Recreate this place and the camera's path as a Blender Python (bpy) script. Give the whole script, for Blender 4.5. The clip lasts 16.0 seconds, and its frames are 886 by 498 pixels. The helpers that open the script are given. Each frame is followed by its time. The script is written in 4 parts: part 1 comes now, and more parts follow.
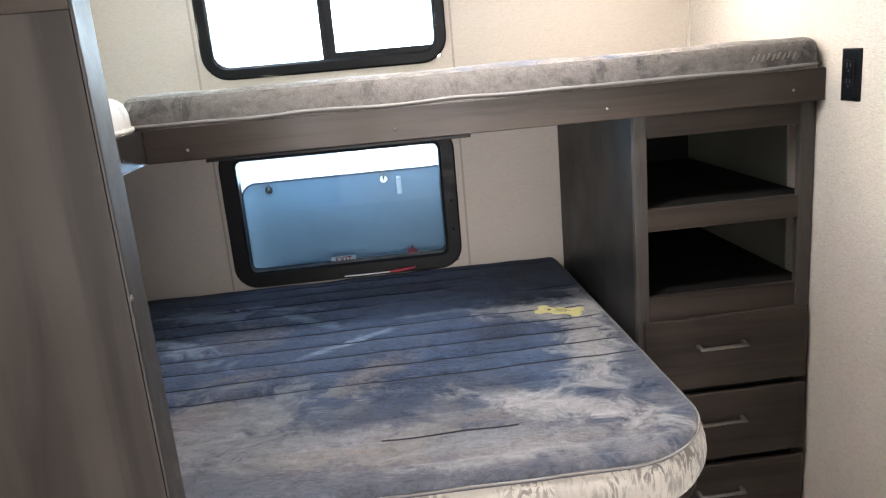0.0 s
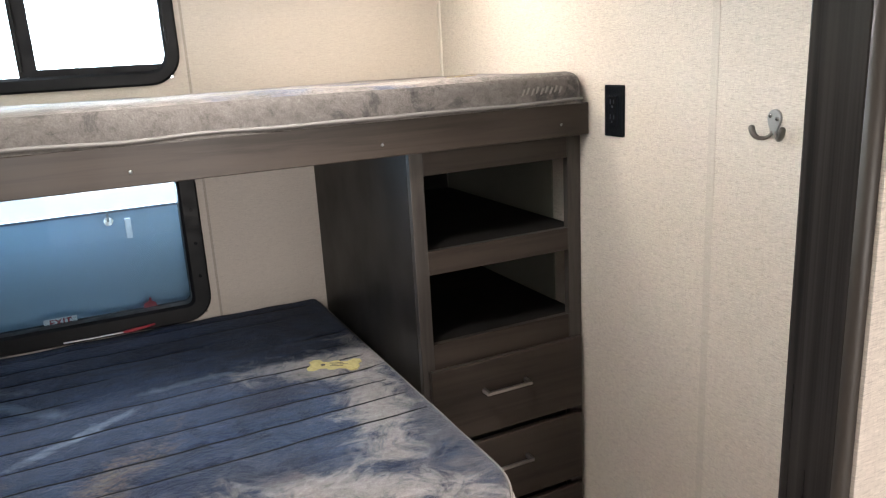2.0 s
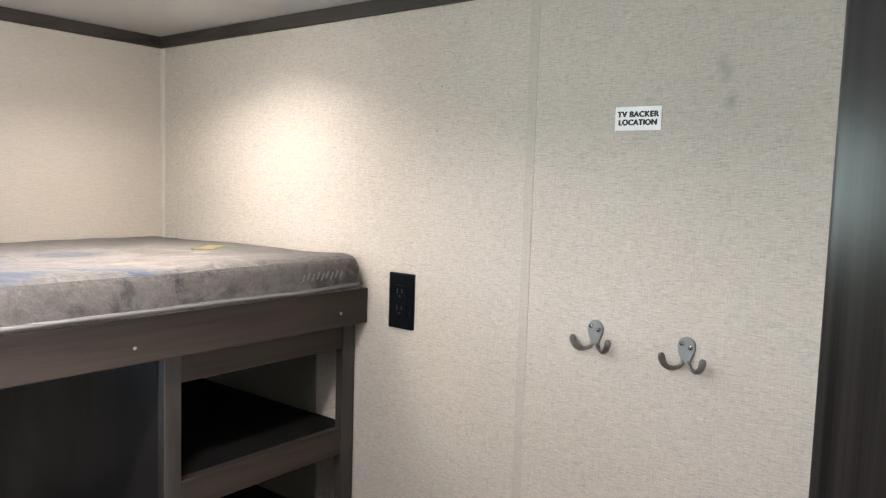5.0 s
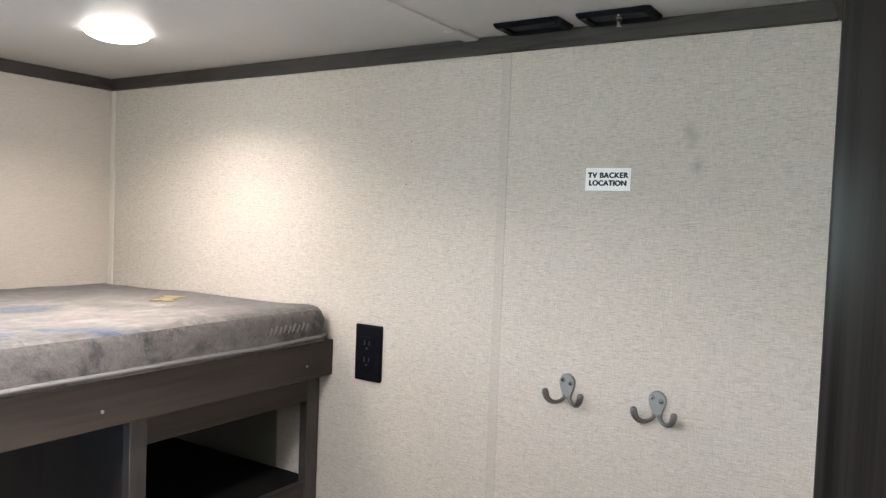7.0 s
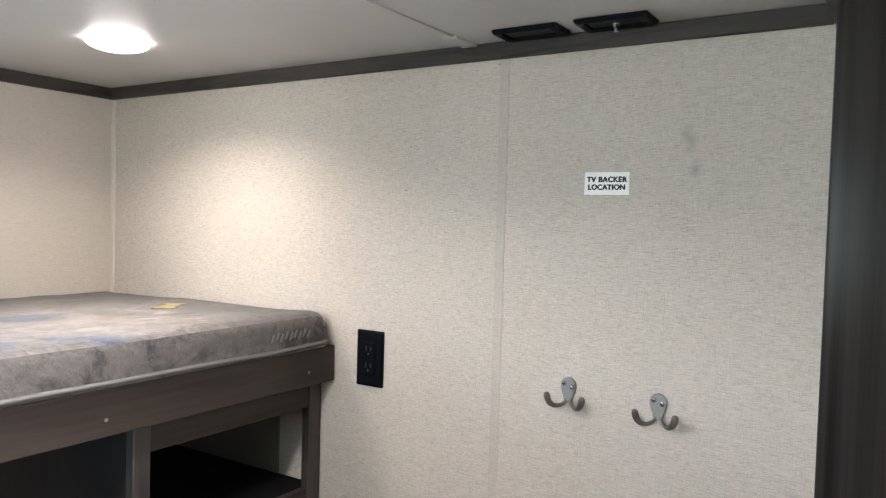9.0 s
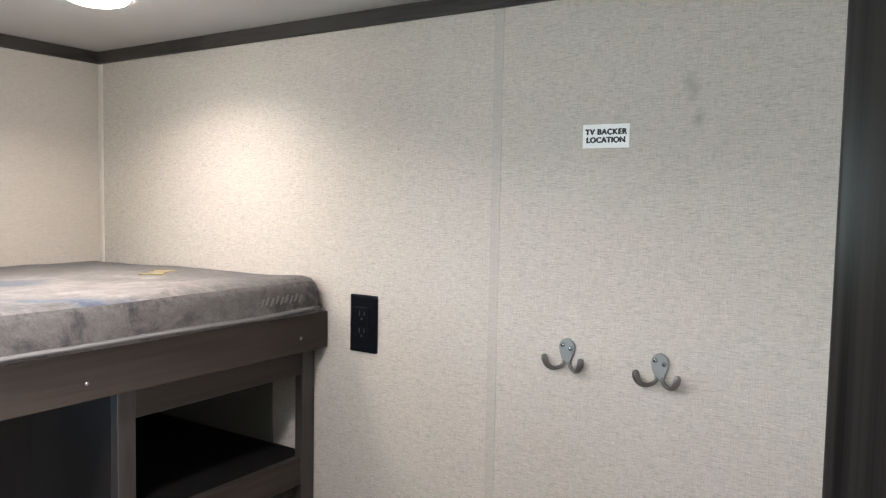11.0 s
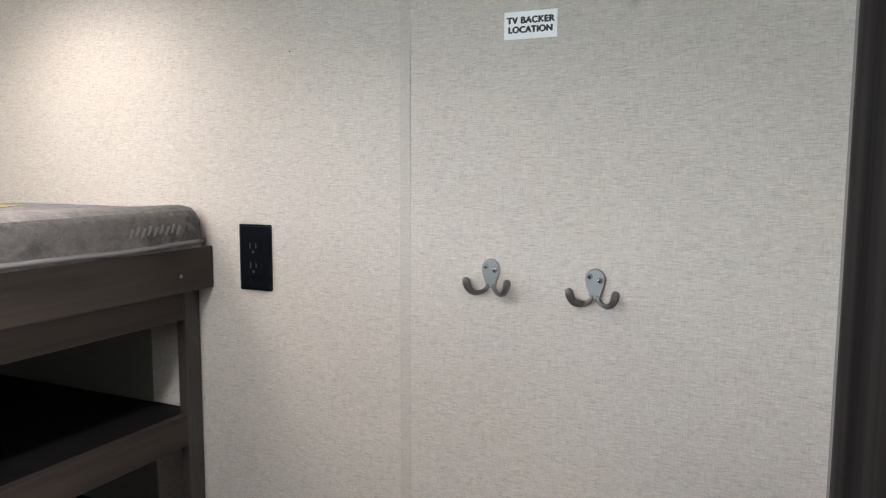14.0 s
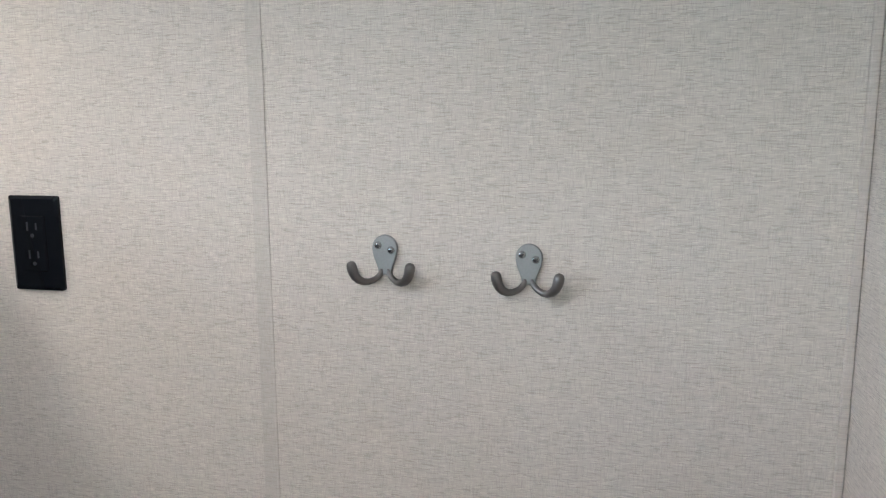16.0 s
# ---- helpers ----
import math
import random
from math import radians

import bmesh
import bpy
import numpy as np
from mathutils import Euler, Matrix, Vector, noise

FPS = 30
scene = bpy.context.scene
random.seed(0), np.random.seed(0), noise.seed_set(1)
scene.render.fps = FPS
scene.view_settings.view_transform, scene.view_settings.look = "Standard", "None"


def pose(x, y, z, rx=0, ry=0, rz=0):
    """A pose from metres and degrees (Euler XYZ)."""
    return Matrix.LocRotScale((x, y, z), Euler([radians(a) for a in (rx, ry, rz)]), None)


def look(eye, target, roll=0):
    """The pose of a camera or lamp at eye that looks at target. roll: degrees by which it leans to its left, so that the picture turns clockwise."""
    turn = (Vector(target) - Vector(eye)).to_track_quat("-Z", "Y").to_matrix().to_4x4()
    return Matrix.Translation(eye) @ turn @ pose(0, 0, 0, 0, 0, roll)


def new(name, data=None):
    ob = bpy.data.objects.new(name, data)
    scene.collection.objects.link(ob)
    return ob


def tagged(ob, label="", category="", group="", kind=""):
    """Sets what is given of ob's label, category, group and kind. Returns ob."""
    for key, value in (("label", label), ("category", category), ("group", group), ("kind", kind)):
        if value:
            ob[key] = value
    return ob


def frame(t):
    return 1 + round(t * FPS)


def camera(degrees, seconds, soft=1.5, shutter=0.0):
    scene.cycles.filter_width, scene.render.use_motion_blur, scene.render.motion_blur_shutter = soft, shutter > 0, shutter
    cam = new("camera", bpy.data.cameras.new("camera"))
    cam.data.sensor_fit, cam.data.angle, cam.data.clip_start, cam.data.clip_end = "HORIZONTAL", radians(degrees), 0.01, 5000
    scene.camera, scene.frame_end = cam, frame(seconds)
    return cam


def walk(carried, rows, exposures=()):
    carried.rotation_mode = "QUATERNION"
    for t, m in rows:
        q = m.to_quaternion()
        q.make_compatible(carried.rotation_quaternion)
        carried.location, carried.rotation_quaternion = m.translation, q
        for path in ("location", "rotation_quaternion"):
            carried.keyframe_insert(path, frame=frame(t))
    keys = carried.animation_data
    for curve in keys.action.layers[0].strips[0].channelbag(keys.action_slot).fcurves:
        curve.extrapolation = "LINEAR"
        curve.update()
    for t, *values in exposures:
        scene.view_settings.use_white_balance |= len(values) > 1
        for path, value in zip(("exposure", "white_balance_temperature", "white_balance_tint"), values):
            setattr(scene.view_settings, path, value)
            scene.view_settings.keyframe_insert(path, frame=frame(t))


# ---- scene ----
cam = camera(61.6, 16.0, 1.3)
PATH = [
    (0, (0.014, 0.014, 1.497), (0.151, 1.946, 1.002), -5.1),
    (0.5, (-0.024, 0.042, 1.511), (0.3, 1.951, 1.01), -4.1),
    (1, (-0.03, 0.11, 1.518), (0.439, 1.988, 1.014), -4.8),
    (1.5, (-0.019, 0.195, 1.531), (0.606, 2.026, 1.023), -5.1),
    (2, (-0.018, 0.258, 1.529), (0.806, 2.008, 1.021), -3.2),
    (2.5, (-0.024, 0.332, 1.539), (0.994, 1.986, 1.063), -1.1),
    (3, (-0.035, 0.415, 1.558), (1.139, 1.98, 1.142), -0.0),
    (3.5, (-0.034, 0.483, 1.578), (1.258, 1.965, 1.212), -0.6),
    (4, (-0.032, 0.541, 1.593), (1.379, 1.924, 1.284), -0.6),
    (4.5, (-0.052, 0.591, 1.614), (1.454, 1.885, 1.371), 0.3),
    (5, (-0.072, 0.627, 1.626), (1.5, 1.851, 1.45), 1.8),
    (7.5, (-0.132, 0.688, 1.676), (1.559, 1.753, 1.593), 1.9),
    (8, (-0.134, 0.678, 1.68), (1.552, 1.753, 1.614), 1.7),
    (10.5, (-0.119, 0.698, 1.64), (1.566, 1.769, 1.529), 1.6),
    (11, (-0.083, 0.693, 1.631), (1.595, 1.773, 1.501), 1.1),
    (11.5, (-0.047, 0.709, 1.616), (1.661, 1.742, 1.493), 0.4),
    (12, (-0.029, 0.731, 1.597), (1.704, 1.721, 1.467), 0.0),
    (12.5, (-0.007, 0.746, 1.574), (1.733, 1.719, 1.405), -0.0),
    (13, (0.0, 0.758, 1.564), (1.753, 1.698, 1.358), -0.1),
    (13.5, (0.011, 0.764, 1.545), (1.777, 1.681, 1.34), -0.0),
    (14, (0.043, 0.789, 1.538), (1.849, 1.621, 1.322), 0.2),
    (14.5, (0.123, 0.817, 1.535), (1.968, 1.55, 1.295), 0.6),
    (15, (0.193, 0.871, 1.531), (2.069, 1.517, 1.281), 0.3),
    (15.5, (0.244, 0.919, 1.529), (2.149, 1.453, 1.239), -0.2),
    (16, (0.299, 0.959, 1.519), (2.232, 1.359, 1.197), -0.2),
]
EXPOSURES = [(0.0, 0.94, 6150, 12), (1.5, 0.71, 6280, 12), (2.5, 0.57, 6430, 12), (3.5, 0.48, 6350, 12), (5.0, 0.38, 6100, 12), (8.0, 0.29, 5980, 12), (11.0, 0.28, 5920, 12), (13.0, 0.26, 5860, 12), (14.0, 0.22, 5820, 12), (15.0, 0.12, 5780, 12), (16.0, 0.12, 5750, 12)]
walk(cam, [(t, look(eye, target, roll)) for t, eye, target, roll in PATH], EXPOSURES)


# ---- world and large lights ----
world = bpy.data.worlds.new("sky")
scene.world = world
world.use_nodes = True
wn = world.node_tree.nodes
sky = wn.new("ShaderNodeTexSky")
sky.sky_type = "NISHITA"
sky.sun_disc = False
sky.sun_elevation, sky.sun_rotation = radians(48), radians(200)
world.node_tree.links.new(sky.outputs[0], wn["Background"].inputs[0])
wn["Background"].inputs[1].default_value = 0.12

sun = new("sun", bpy.data.lights.new("sun", "SUN"))
sun.data.energy, sun.data.angle, sun.data.color = 4.5, radians(0.5), (1.0, 0.95, 0.88)
sun.matrix_basis = look((-3, -8, 9.6), (0, 0, 0))


def area_lamp(name, eye, target, w, h, watts, colour, shape="RECTANGLE"):
    lamp = new(name, bpy.data.lights.new(name, "AREA"))
    lamp.data.shape, lamp.data.size, lamp.data.size_y = shape, w, h
    lamp.data.energy, lamp.data.color = watts, colour
    lamp.matrix_basis = look(eye, target)
    return lamp


# daylight in the upper window, daylight in the window of the next room, and the ceiling lamp
area_lamp("daylight_upper", (-0.13, 2.60, 1.74), (-0.05, 1.6, 1.10), 0.86, 0.42, 17, (0.74, 0.86, 1.0))
area_lamp("daylight_upper_from_grass", (-0.13, 2.60, 1.68), (0.10, 1.6, 2.0), 0.86, 0.42, 9, (1.0, 0.98, 0.68))
area_lamp("daylight_lower", (-0.14, 2.640, 1.205), (-0.02, 0.4, 0.95), 0.90, 0.13, 5.0, (0.74, 0.87, 1.0))
area_lamp("daylight_hall", (0.1, -1.74, 1.15), (0.1, 2.0, 1.0), 1.5, 1.15, 50, (1.0, 0.92, 0.84))
area_lamp("daylight_west", (-1.385, 1.32, 1.68), (0.0, 1.25, 0.95), 0.80, 0.38, 7.5, (0.78, 0.90, 1.0))
area_lamp("daylight_west_from_grass", (-1.385, 1.32, 1.65), (0.0, 1.25, 2.1), 0.80, 0.38, 11, (1.0, 0.97, 0.66))
LAMPS = ((0.735, 1.985, 0.058, 4.2, (1.0, 0.86, 0.71), 146), (0.24, 1.34, 0.058, 9.0, (1.0, 0.92, 0.85), 150))
for lx, ly, lr, watts, tone, cone in LAMPS:
    area_lamp("lamp_glow", (lx, ly, 1.958), (lx, ly, 0.0), lr * 1.2, lr * 1.2, watts, tone, "DISK").data.spread = radians(cone)


# ---- materials ----
def base_mat(name, colour, rough=0.6, metal=0.0):
    m = bpy.data.materials.new(name)
    m.use_nodes = True
    b = m.node_tree.nodes["Principled BSDF"]
    b.inputs["Base Color"].default_value = (*colour, 1)
    b.inputs["Roughness"].default_value = rough
    b.inputs["Metallic"].default_value = metal
    return m, m.node_tree.nodes, m.node_tree.links, b


def noise_node(n, l, scale, detail=3, stretch=(1, 1, 1), rough=0.55, distort=0.0, turn=(0, 0, 0)):
    tc, mp, tex = n.new("ShaderNodeTexCoord"), n.new("ShaderNodeMapping"), n.new("ShaderNodeTexNoise")
    mp.inputs["Scale"].default_value = stretch
    mp.inputs["Rotation"].default_value = turn
    tex.inputs["Scale"].default_value, tex.inputs["Detail"].default_value = scale, detail
    tex.inputs["Roughness"].default_value, tex.inputs["Distortion"].default_value = rough, distort
    l.new(tc.outputs["Object"], mp.inputs["Vector"])
    l.new(mp.outputs[0], tex.inputs["Vector"])
    return tex.outputs["Fac"]


def ramp(n, l, src, stops):
    r = n.new("ShaderNodeValToRGB")
    e = r.color_ramp.elements
    for i, (p, c) in enumerate(stops):
        el = e[i] if i < 2 else e.new(p)
        el.position, el.color = p, (*c, 1) if len(c) == 3 else c
    l.new(src, r.inputs[0])
    return r.outputs[0]


def mix(n, l, a, b, fac, mode="MIX"):
    m = n.new("ShaderNodeMix")
    m.data_type, m.blend_type = "RGBA", mode
    for sock, v in ((m.inputs[6], a), (m.inputs[7], b), (m.inputs[0], fac)):
        if isinstance(v, (int, float)):
            sock.default_value = v
        elif isinstance(v, tuple):
            sock.default_value = (*v, 1)
        else:
            l.new(v, sock)
    return m.outputs[2]


def bump(n, l, b, src, strength, dist):
    u = n.new("ShaderNodeBump")
    u.inputs["Strength"].default_value, u.inputs["Distance"].default_value = strength, dist
    l.new(src, u.inputs["Height"])
    l.new(u.outputs[0], b.inputs["Normal"])


def grey(v):
    return (v, v, v)


def thread_node(n, l, stretch):
    """One even random value for each short thread."""
    tc, mp, tex, sep = (n.new("ShaderNode" + k) for k in ("TexCoord", "Mapping", "TexVoronoi", "SeparateColor"))
    mp.inputs["Scale"].default_value = stretch
    tex.inputs["Scale"].default_value = 1.0
    l.new(tc.outputs["Object"], mp.inputs["Vector"])
    l.new(mp.outputs[0], tex.inputs["Vector"])
    l.new(tex.outputs["Color"], sep.inputs[0])
    return sep.outputs[0]


def wallpaper(name, colour, spots=(), strength=1.0):
    """Woven linen-look wall vinyl: short level threads, faint upright ones, slow mottling."""
    m, n, l, b = base_mat(name, colour, 0.55)
    b.inputs["Specular IOR Level"].default_value = 0.32
    across = thread_node(n, l, (105, 105, 1400))
    upright = thread_node(n, l, (1100, 1100, 130))
    slow = noise_node(n, l, 1.3, 2)
    a = ramp(n, l, across, ((0.0, grey(0.64)), (0.22, grey(0.92)), (0.45, grey(1.0)), (0.78, grey(1.05)), (1.0, grey(1.28))))
    u = ramp(n, l, upright, ((0.0, grey(0.74)), (0.22, grey(0.95)), (0.8, grey(1.02)), (1.0, grey(1.14))))
    s = ramp(n, l, slow, ((0.3, grey(0.95)), (0.7, grey(1.03))))
    c = mix(n, l, mix(n, l, mix(n, l, colour, a, 0.68 * strength, "MULTIPLY"), u, 0.48 * strength, "MULTIPLY"), s, 1.0, "MULTIPLY")
    for at, size, depth in spots:
        tc, vm, sc, ln = n.new("ShaderNodeTexCoord"), n.new("ShaderNodeVectorMath"), n.new("ShaderNodeVectorMath"), n.new("ShaderNodeVectorMath")
        vm.operation, sc.operation, ln.operation = "SUBTRACT", "DIVIDE", "LENGTH"
        vm.inputs[1].default_value, sc.inputs[1].default_value = at, size
        l.new(tc.outputs["Object"], vm.inputs[0])
        l.new(vm.outputs[0], sc.inputs[0])
        l.new(sc.outputs[0], ln.inputs[0])
        spread = n.new("ShaderNodeMath")
        spread.operation = "ADD"
        l.new(ln.outputs["Value"], spread.inputs[0])
        l.new(ramp(n, l, noise_node(n, l, 60, 3), ((0.2, grey(0.0)), (0.8, grey(0.7)))), spread.inputs[1])
        f = ramp(n, l, spread.outputs[0], ((0.35, grey(depth)), (1.0, grey(0))))
        c = mix(n, l, c, (0.30, 0.28, 0.25), f)
    l.new(c, b.inputs["Base Color"])
    h = mix(n, l, across, upright, 0.4)
    bump(n, l, b, h, 0.7, 0.0006)
    return m


def wood(name, dark, light, stretch, rough=0.34, gloss=0.5, relief=0.12):
    """Printed dark wood laminate with long grain along the short axis of stretch."""
    m, n, l, b = base_mat(name, light, rough)
    grain = noise_node(n, l, 1, 6, stretch, 0.65, 0.8)
    broad = noise_node(n, l, 1, 3, tuple(s * 0.22 for s in stretch), 0.5, 0.4)
    cloud = noise_node(n, l, 5, 4)
    g = ramp(n, l, grain, ((0.34, dark), (0.52, light), (0.72, tuple(v * 1.18 for v in light))))
    c = mix(n, l, g, ramp(n, l, broad, ((0.35, grey(0.72)), (0.65, grey(1.1)))), 0.8, "MULTIPLY")
    c = mix(n, l, c, ramp(n, l, cloud, ((0.3, grey(0.85)), (0.7, grey(1.08)))), 0.8, "MULTIPLY")
    l.new(c, b.inputs["Base Color"])
    l.new(ramp(n, l, cloud, ((0.3, grey(rough - 0.05)), (0.75, grey(rough + 0.12)))), b.inputs["Roughness"])
    b.inputs["Specular IOR Level"].default_value = gloss
    bump(n, l, b, grain, relief, 0.0006)
    return m


WALL = (0.515, 0.466, 0.415)
m_wall = wallpaper("linen_wall_vinyl", WALL)
m_wall_back = wallpaper("fine_linen_wall_vinyl", WALL, (), 0.5)
m_wall_marked = wallpaper("linen_wall_vinyl_marked", WALL, (
    ((1.07, 0.994, 1.813), (0.2, 0.026, 0.046), 0.75), ((1.07, 0.982, 1.762), (0.2, 0.019, 0.030), 0.8)))
m_trimstrip = wallpaper("linen_strip", (0.485, 0.438, 0.39), (), 0.6)
m_joint = wallpaper("linen_joint_strip", (0.468, 0.424, 0.379), (), 0.6)
m_seam = wallpaper("shaded_seam_strip", (0.36, 0.32, 0.28))
m_wood_up = wood("dark_wood_upright", (0.019, 0.016, 0.0145), (0.040, 0.035, 0.031), (34, 34, 1.6))
m_wood_along = wood("dark_wood_level", (0.019, 0.0147, 0.0121), (0.0345, 0.0266, 0.0216), (1.6, 30, 30), 0.36, 0.27)
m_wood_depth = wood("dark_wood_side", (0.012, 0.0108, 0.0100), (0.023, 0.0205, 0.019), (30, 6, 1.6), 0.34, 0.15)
m_wood_jamb, n, l, b = base_mat("dark_wood_jamb", (0.016, 0.0142, 0.0138), 0.2)
streak = noise_node(n, l, 1, 3, (95, 95, 0.9), 0.6)
l.new(ramp(n, l, streak, ((0.36, (0.009, 0.008, 0.0078)), (0.62, (0.021, 0.0185, 0.0178)))), b.inputs["Base Color"])
b.inputs["Specular IOR Level"].default_value = 0.22
m_edge, n, l, b = base_mat("scuffed_edge_strip", (0.07, 0.064, 0.06), 0.5)
scuff = noise_node(n, l, 45, 6, (1, 1, 0.5), 0.75)
l.new(ramp(n, l, scuff, ((0.38, (0.015, 0.013, 0.012)), (0.60, (0.027, 0.024, 0.022)), (0.74, (0.09, 0.088, 0.085)))), b.inputs["Base Color"])
l.new(ramp(n, l, scuff, ((0.35, grey(0.38)), (0.65, grey(0.6)))), b.inputs["Roughness"])
bump(n, l, b, scuff, 0.2, 0.001)
m_partition = wood("dark_wood_partition", (0.014, 0.0115, 0.0098), (0.031, 0.026, 0.0225), (16, 16, 1.1), 0.4, 0.3, 0.05)
m_crown = wood("dark_crown_trim", (0.02, 0.017, 0.015), (0.05, 0.044, 0.04), (4, 4, 40), 0.5, 0.25)
# near-black: the shade deep in the open shelves is put into this colour
m_recess_shade = wood("shelf_board_recess_shade", (0.003, 0.003, 0.0032), (0.007, 0.0068, 0.0066), (8, 3, 8), 0.7, 0.15)

m_liner, n, l, b = base_mat("grey_green_liner", (0.15, 0.155, 0.13), 0.4)
l.new(ramp(n, l, noise_node(n, l, 6, 4), ((0.3, (0.135, 0.14, 0.118)), (0.7, (0.165, 0.17, 0.142)))), b.inputs["Base Color"])
m_ceiling, n, l, b = base_mat("ceiling_panel", (0.50, 0.49, 0.48), 0.4)
b.inputs["Specular IOR Level"].default_value = 0.35
l.new(ramp(n, l, noise_node(n, l, 3, 4), ((0.3, (0.47, 0.46, 0.45)), (0.7, (0.52, 0.51, 0.50)))), b.inputs["Base Color"])
bump(n, l, b, noise_node(n, l, 260, 2), 0.08, 0.0008)

# floor is out of view; its pale tone is chosen to bounce light upwards
m_floor = wood("vinyl_plank_floor", (0.26, 0.235, 0.205), (0.40, 0.37, 0.33), (22, 1.4, 22), 0.42)
m_rubber, n, l, b = base_mat("black_window_frame", (0.006, 0.0065, 0.008), 0.42)
b.inputs["Specular IOR Level"].default_value = 0.15
l.new(ramp(n, l, noise_node(n, l, 30, 3), ((0.3, grey(0.34)), (0.7, grey(0.55)))), b.inputs["Roughness"])
m_black, n, l, b = base_mat("black_plastic", (0.005, 0.006, 0.008), 0.14)
b.inputs["Specular IOR Level"].default_value = 0.18
m_black_dull, n, l, b = base_mat("black_recess", (0.004, 0.004, 0.005), 0.5)
m_nickel, n, l, b = base_mat("brushed_nickel", (0.27, 0.275, 0.275), 0.5, 1.0)
l.new(ramp(n, l, noise_node(n, l, 400, 2), ((0.3, grey(0.45)), (0.7, grey(0.58)))), b.inputs["Roughness"])
m_bronze, n, l, b = base_mat("satin_prong", (0.20, 0.188, 0.178), 0.38, 1.0)
m_screw, n, l, b = base_mat("bright_screw", (0.78, 0.78, 0.77), 0.2, 1.0)
m_hook_screw, n, l, b = base_mat("steel_screw", (0.42, 0.43, 0.44), 0.22, 1.0)
m_handle, n, l, b = base_mat("satin_handle", (0.42, 0.40, 0.385), 0.3, 1.0)
m_paper, n, l, b = base_mat("white_label", (0.82, 0.82, 0.81), 0.5)
l.new(ramp(n, l, noise_node(n, l, 50, 3), ((0.3, grey(0.78)), (0.7, grey(0.84)))), b.inputs["Base Color"])
m_bead, n, l, b = base_mat("pale_plastic_bead", (0.60, 0.555, 0.50), 0.4)
l.new(ramp(n, l, noise_node(n, l, 9, 4), ((0.3, (0.57, 0.525, 0.47)), (0.7, (0.62, 0.575, 0.52)))), b.inputs["Base Color"])
m_faded, n, l, b = base_mat("faded_yellow_label", (0.26, 0.21, 0.09), 0.8)
l.new(ramp(n, l, noise_node(n, l, 90, 4), ((0.38, (0.17, 0.15, 0.12)), (0.6, (0.30, 0.24, 0.09)))), b.inputs["Base Color"])
m_ink, n, l, b = base_mat("black_ink", (0.012, 0.012, 0.014), 0.5)
m_red, n, l, b = base_mat("red_plastic", (0.36, 0.03, 0.045), 0.4)
m_white, n, l, b = base_mat("white_plastic", (0.8, 0.8, 0.79), 0.35)
m_yellow, n, l, b = base_mat("yellow_tag", (0.72, 0.60, 0.10), 0.7)
l.new(ramp(n, l, noise_node(n, l, 120, 3), ((0.3, (0.40, 0.35, 0.13)), (0.7, (0.56, 0.50, 0.22)))), b.inputs["Base Color"])
m_piping, n, l, b = base_mat("cream_piping", (0.50, 0.47, 0.43), 0.85)
bump(n, l, b, noise_node(n, l, 500, 2), 0.4, 0.001)
m_grey_piping, n, l, b = base_mat("grey_piping", (0.175, 0.166, 0.160), 0.85)
bump(n, l, b, noise_node(n, l, 500, 2), 0.4, 0.001)
m_woven, n, l, b = base_mat("woven_mark_thread", (0.175, 0.162, 0.152), 0.9)
bump(n, l, b, noise_node(n, l, 400, 2), 0.5, 0.001)
m_stitch, n, l, b = base_mat("dark_thread", (0.01, 0.012, 0.018), 0.9)
bump(n, l, b, noise_node(n, l, 700, 2), 0.5, 0.001)
m_hatch, n, l, b = base_mat("pale_blue_hatch_skin", (0.26, 0.40, 0.56), 0.35)
l.new(ramp(n, l, noise_node(n, l, 2, 3), ((0.3, (0.25, 0.36, 0.46)), (0.7, (0.29, 0.41, 0.51)))), b.inputs["Base Color"])
m_hatch_edge, n, l, b = base_mat("hatch_edge", (0.06, 0.08, 0.12), 0.4)
m_ground, n, l, b = base_mat("gravel_lot", (0.48, 0.47, 0.45), 0.9)
l.new(ramp(n, l, noise_node(n, l, 40, 6), ((0.3, grey(0.40)), (0.7, grey(0.56)))), b.inputs["Base Color"])


def glass(name, tint):
    m = bpy.data.materials.new(name)
    m.use_nodes = True
    n, l = m.node_tree.nodes, m.node_tree.links
    n.remove(n["Principled BSDF"])
    clear, shine, fres, join = (n.new("ShaderNode" + k) for k in ("BsdfTransparent", "BsdfGlossy", "Fresnel", "MixShader"))
    clear.inputs[0].default_value = (*tint, 1)
    shine.inputs["Roughness"].default_value = 0.03
    for a, z in ((fres, 0), (clear, 1), (shine, 2)):
        l.new(a.outputs[0], join.inputs[z])
    l.new(join.outputs[0], n["Material Output"].inputs[0])
    return m


m_glass = glass("window_glass", (0.86, 0.93, 0.96))
m_glass_tinted = glass("tinted_window_glass", (0.62, 0.70, 0.75))


def glow(name, colour, strength):
    m = bpy.data.materials.new(name)
    m.use_nodes = True
    b = m.node_tree.nodes["Principled BSDF"]
    b.inputs["Base Color"].default_value = (*colour, 1)
    b.inputs["Emission Color"].default_value = (*colour, 1)
    b.inputs["Emission Strength"].default_value = strength
    return m


m_lens = glow("lit_lamp_lens", (1.0, 0.90, 0.78), 22)
# emission stands in for the blown-out daylight view
m_far = glow("overexposed_outdoors_glow", (0.90, 0.95, 1.0), 8.0)


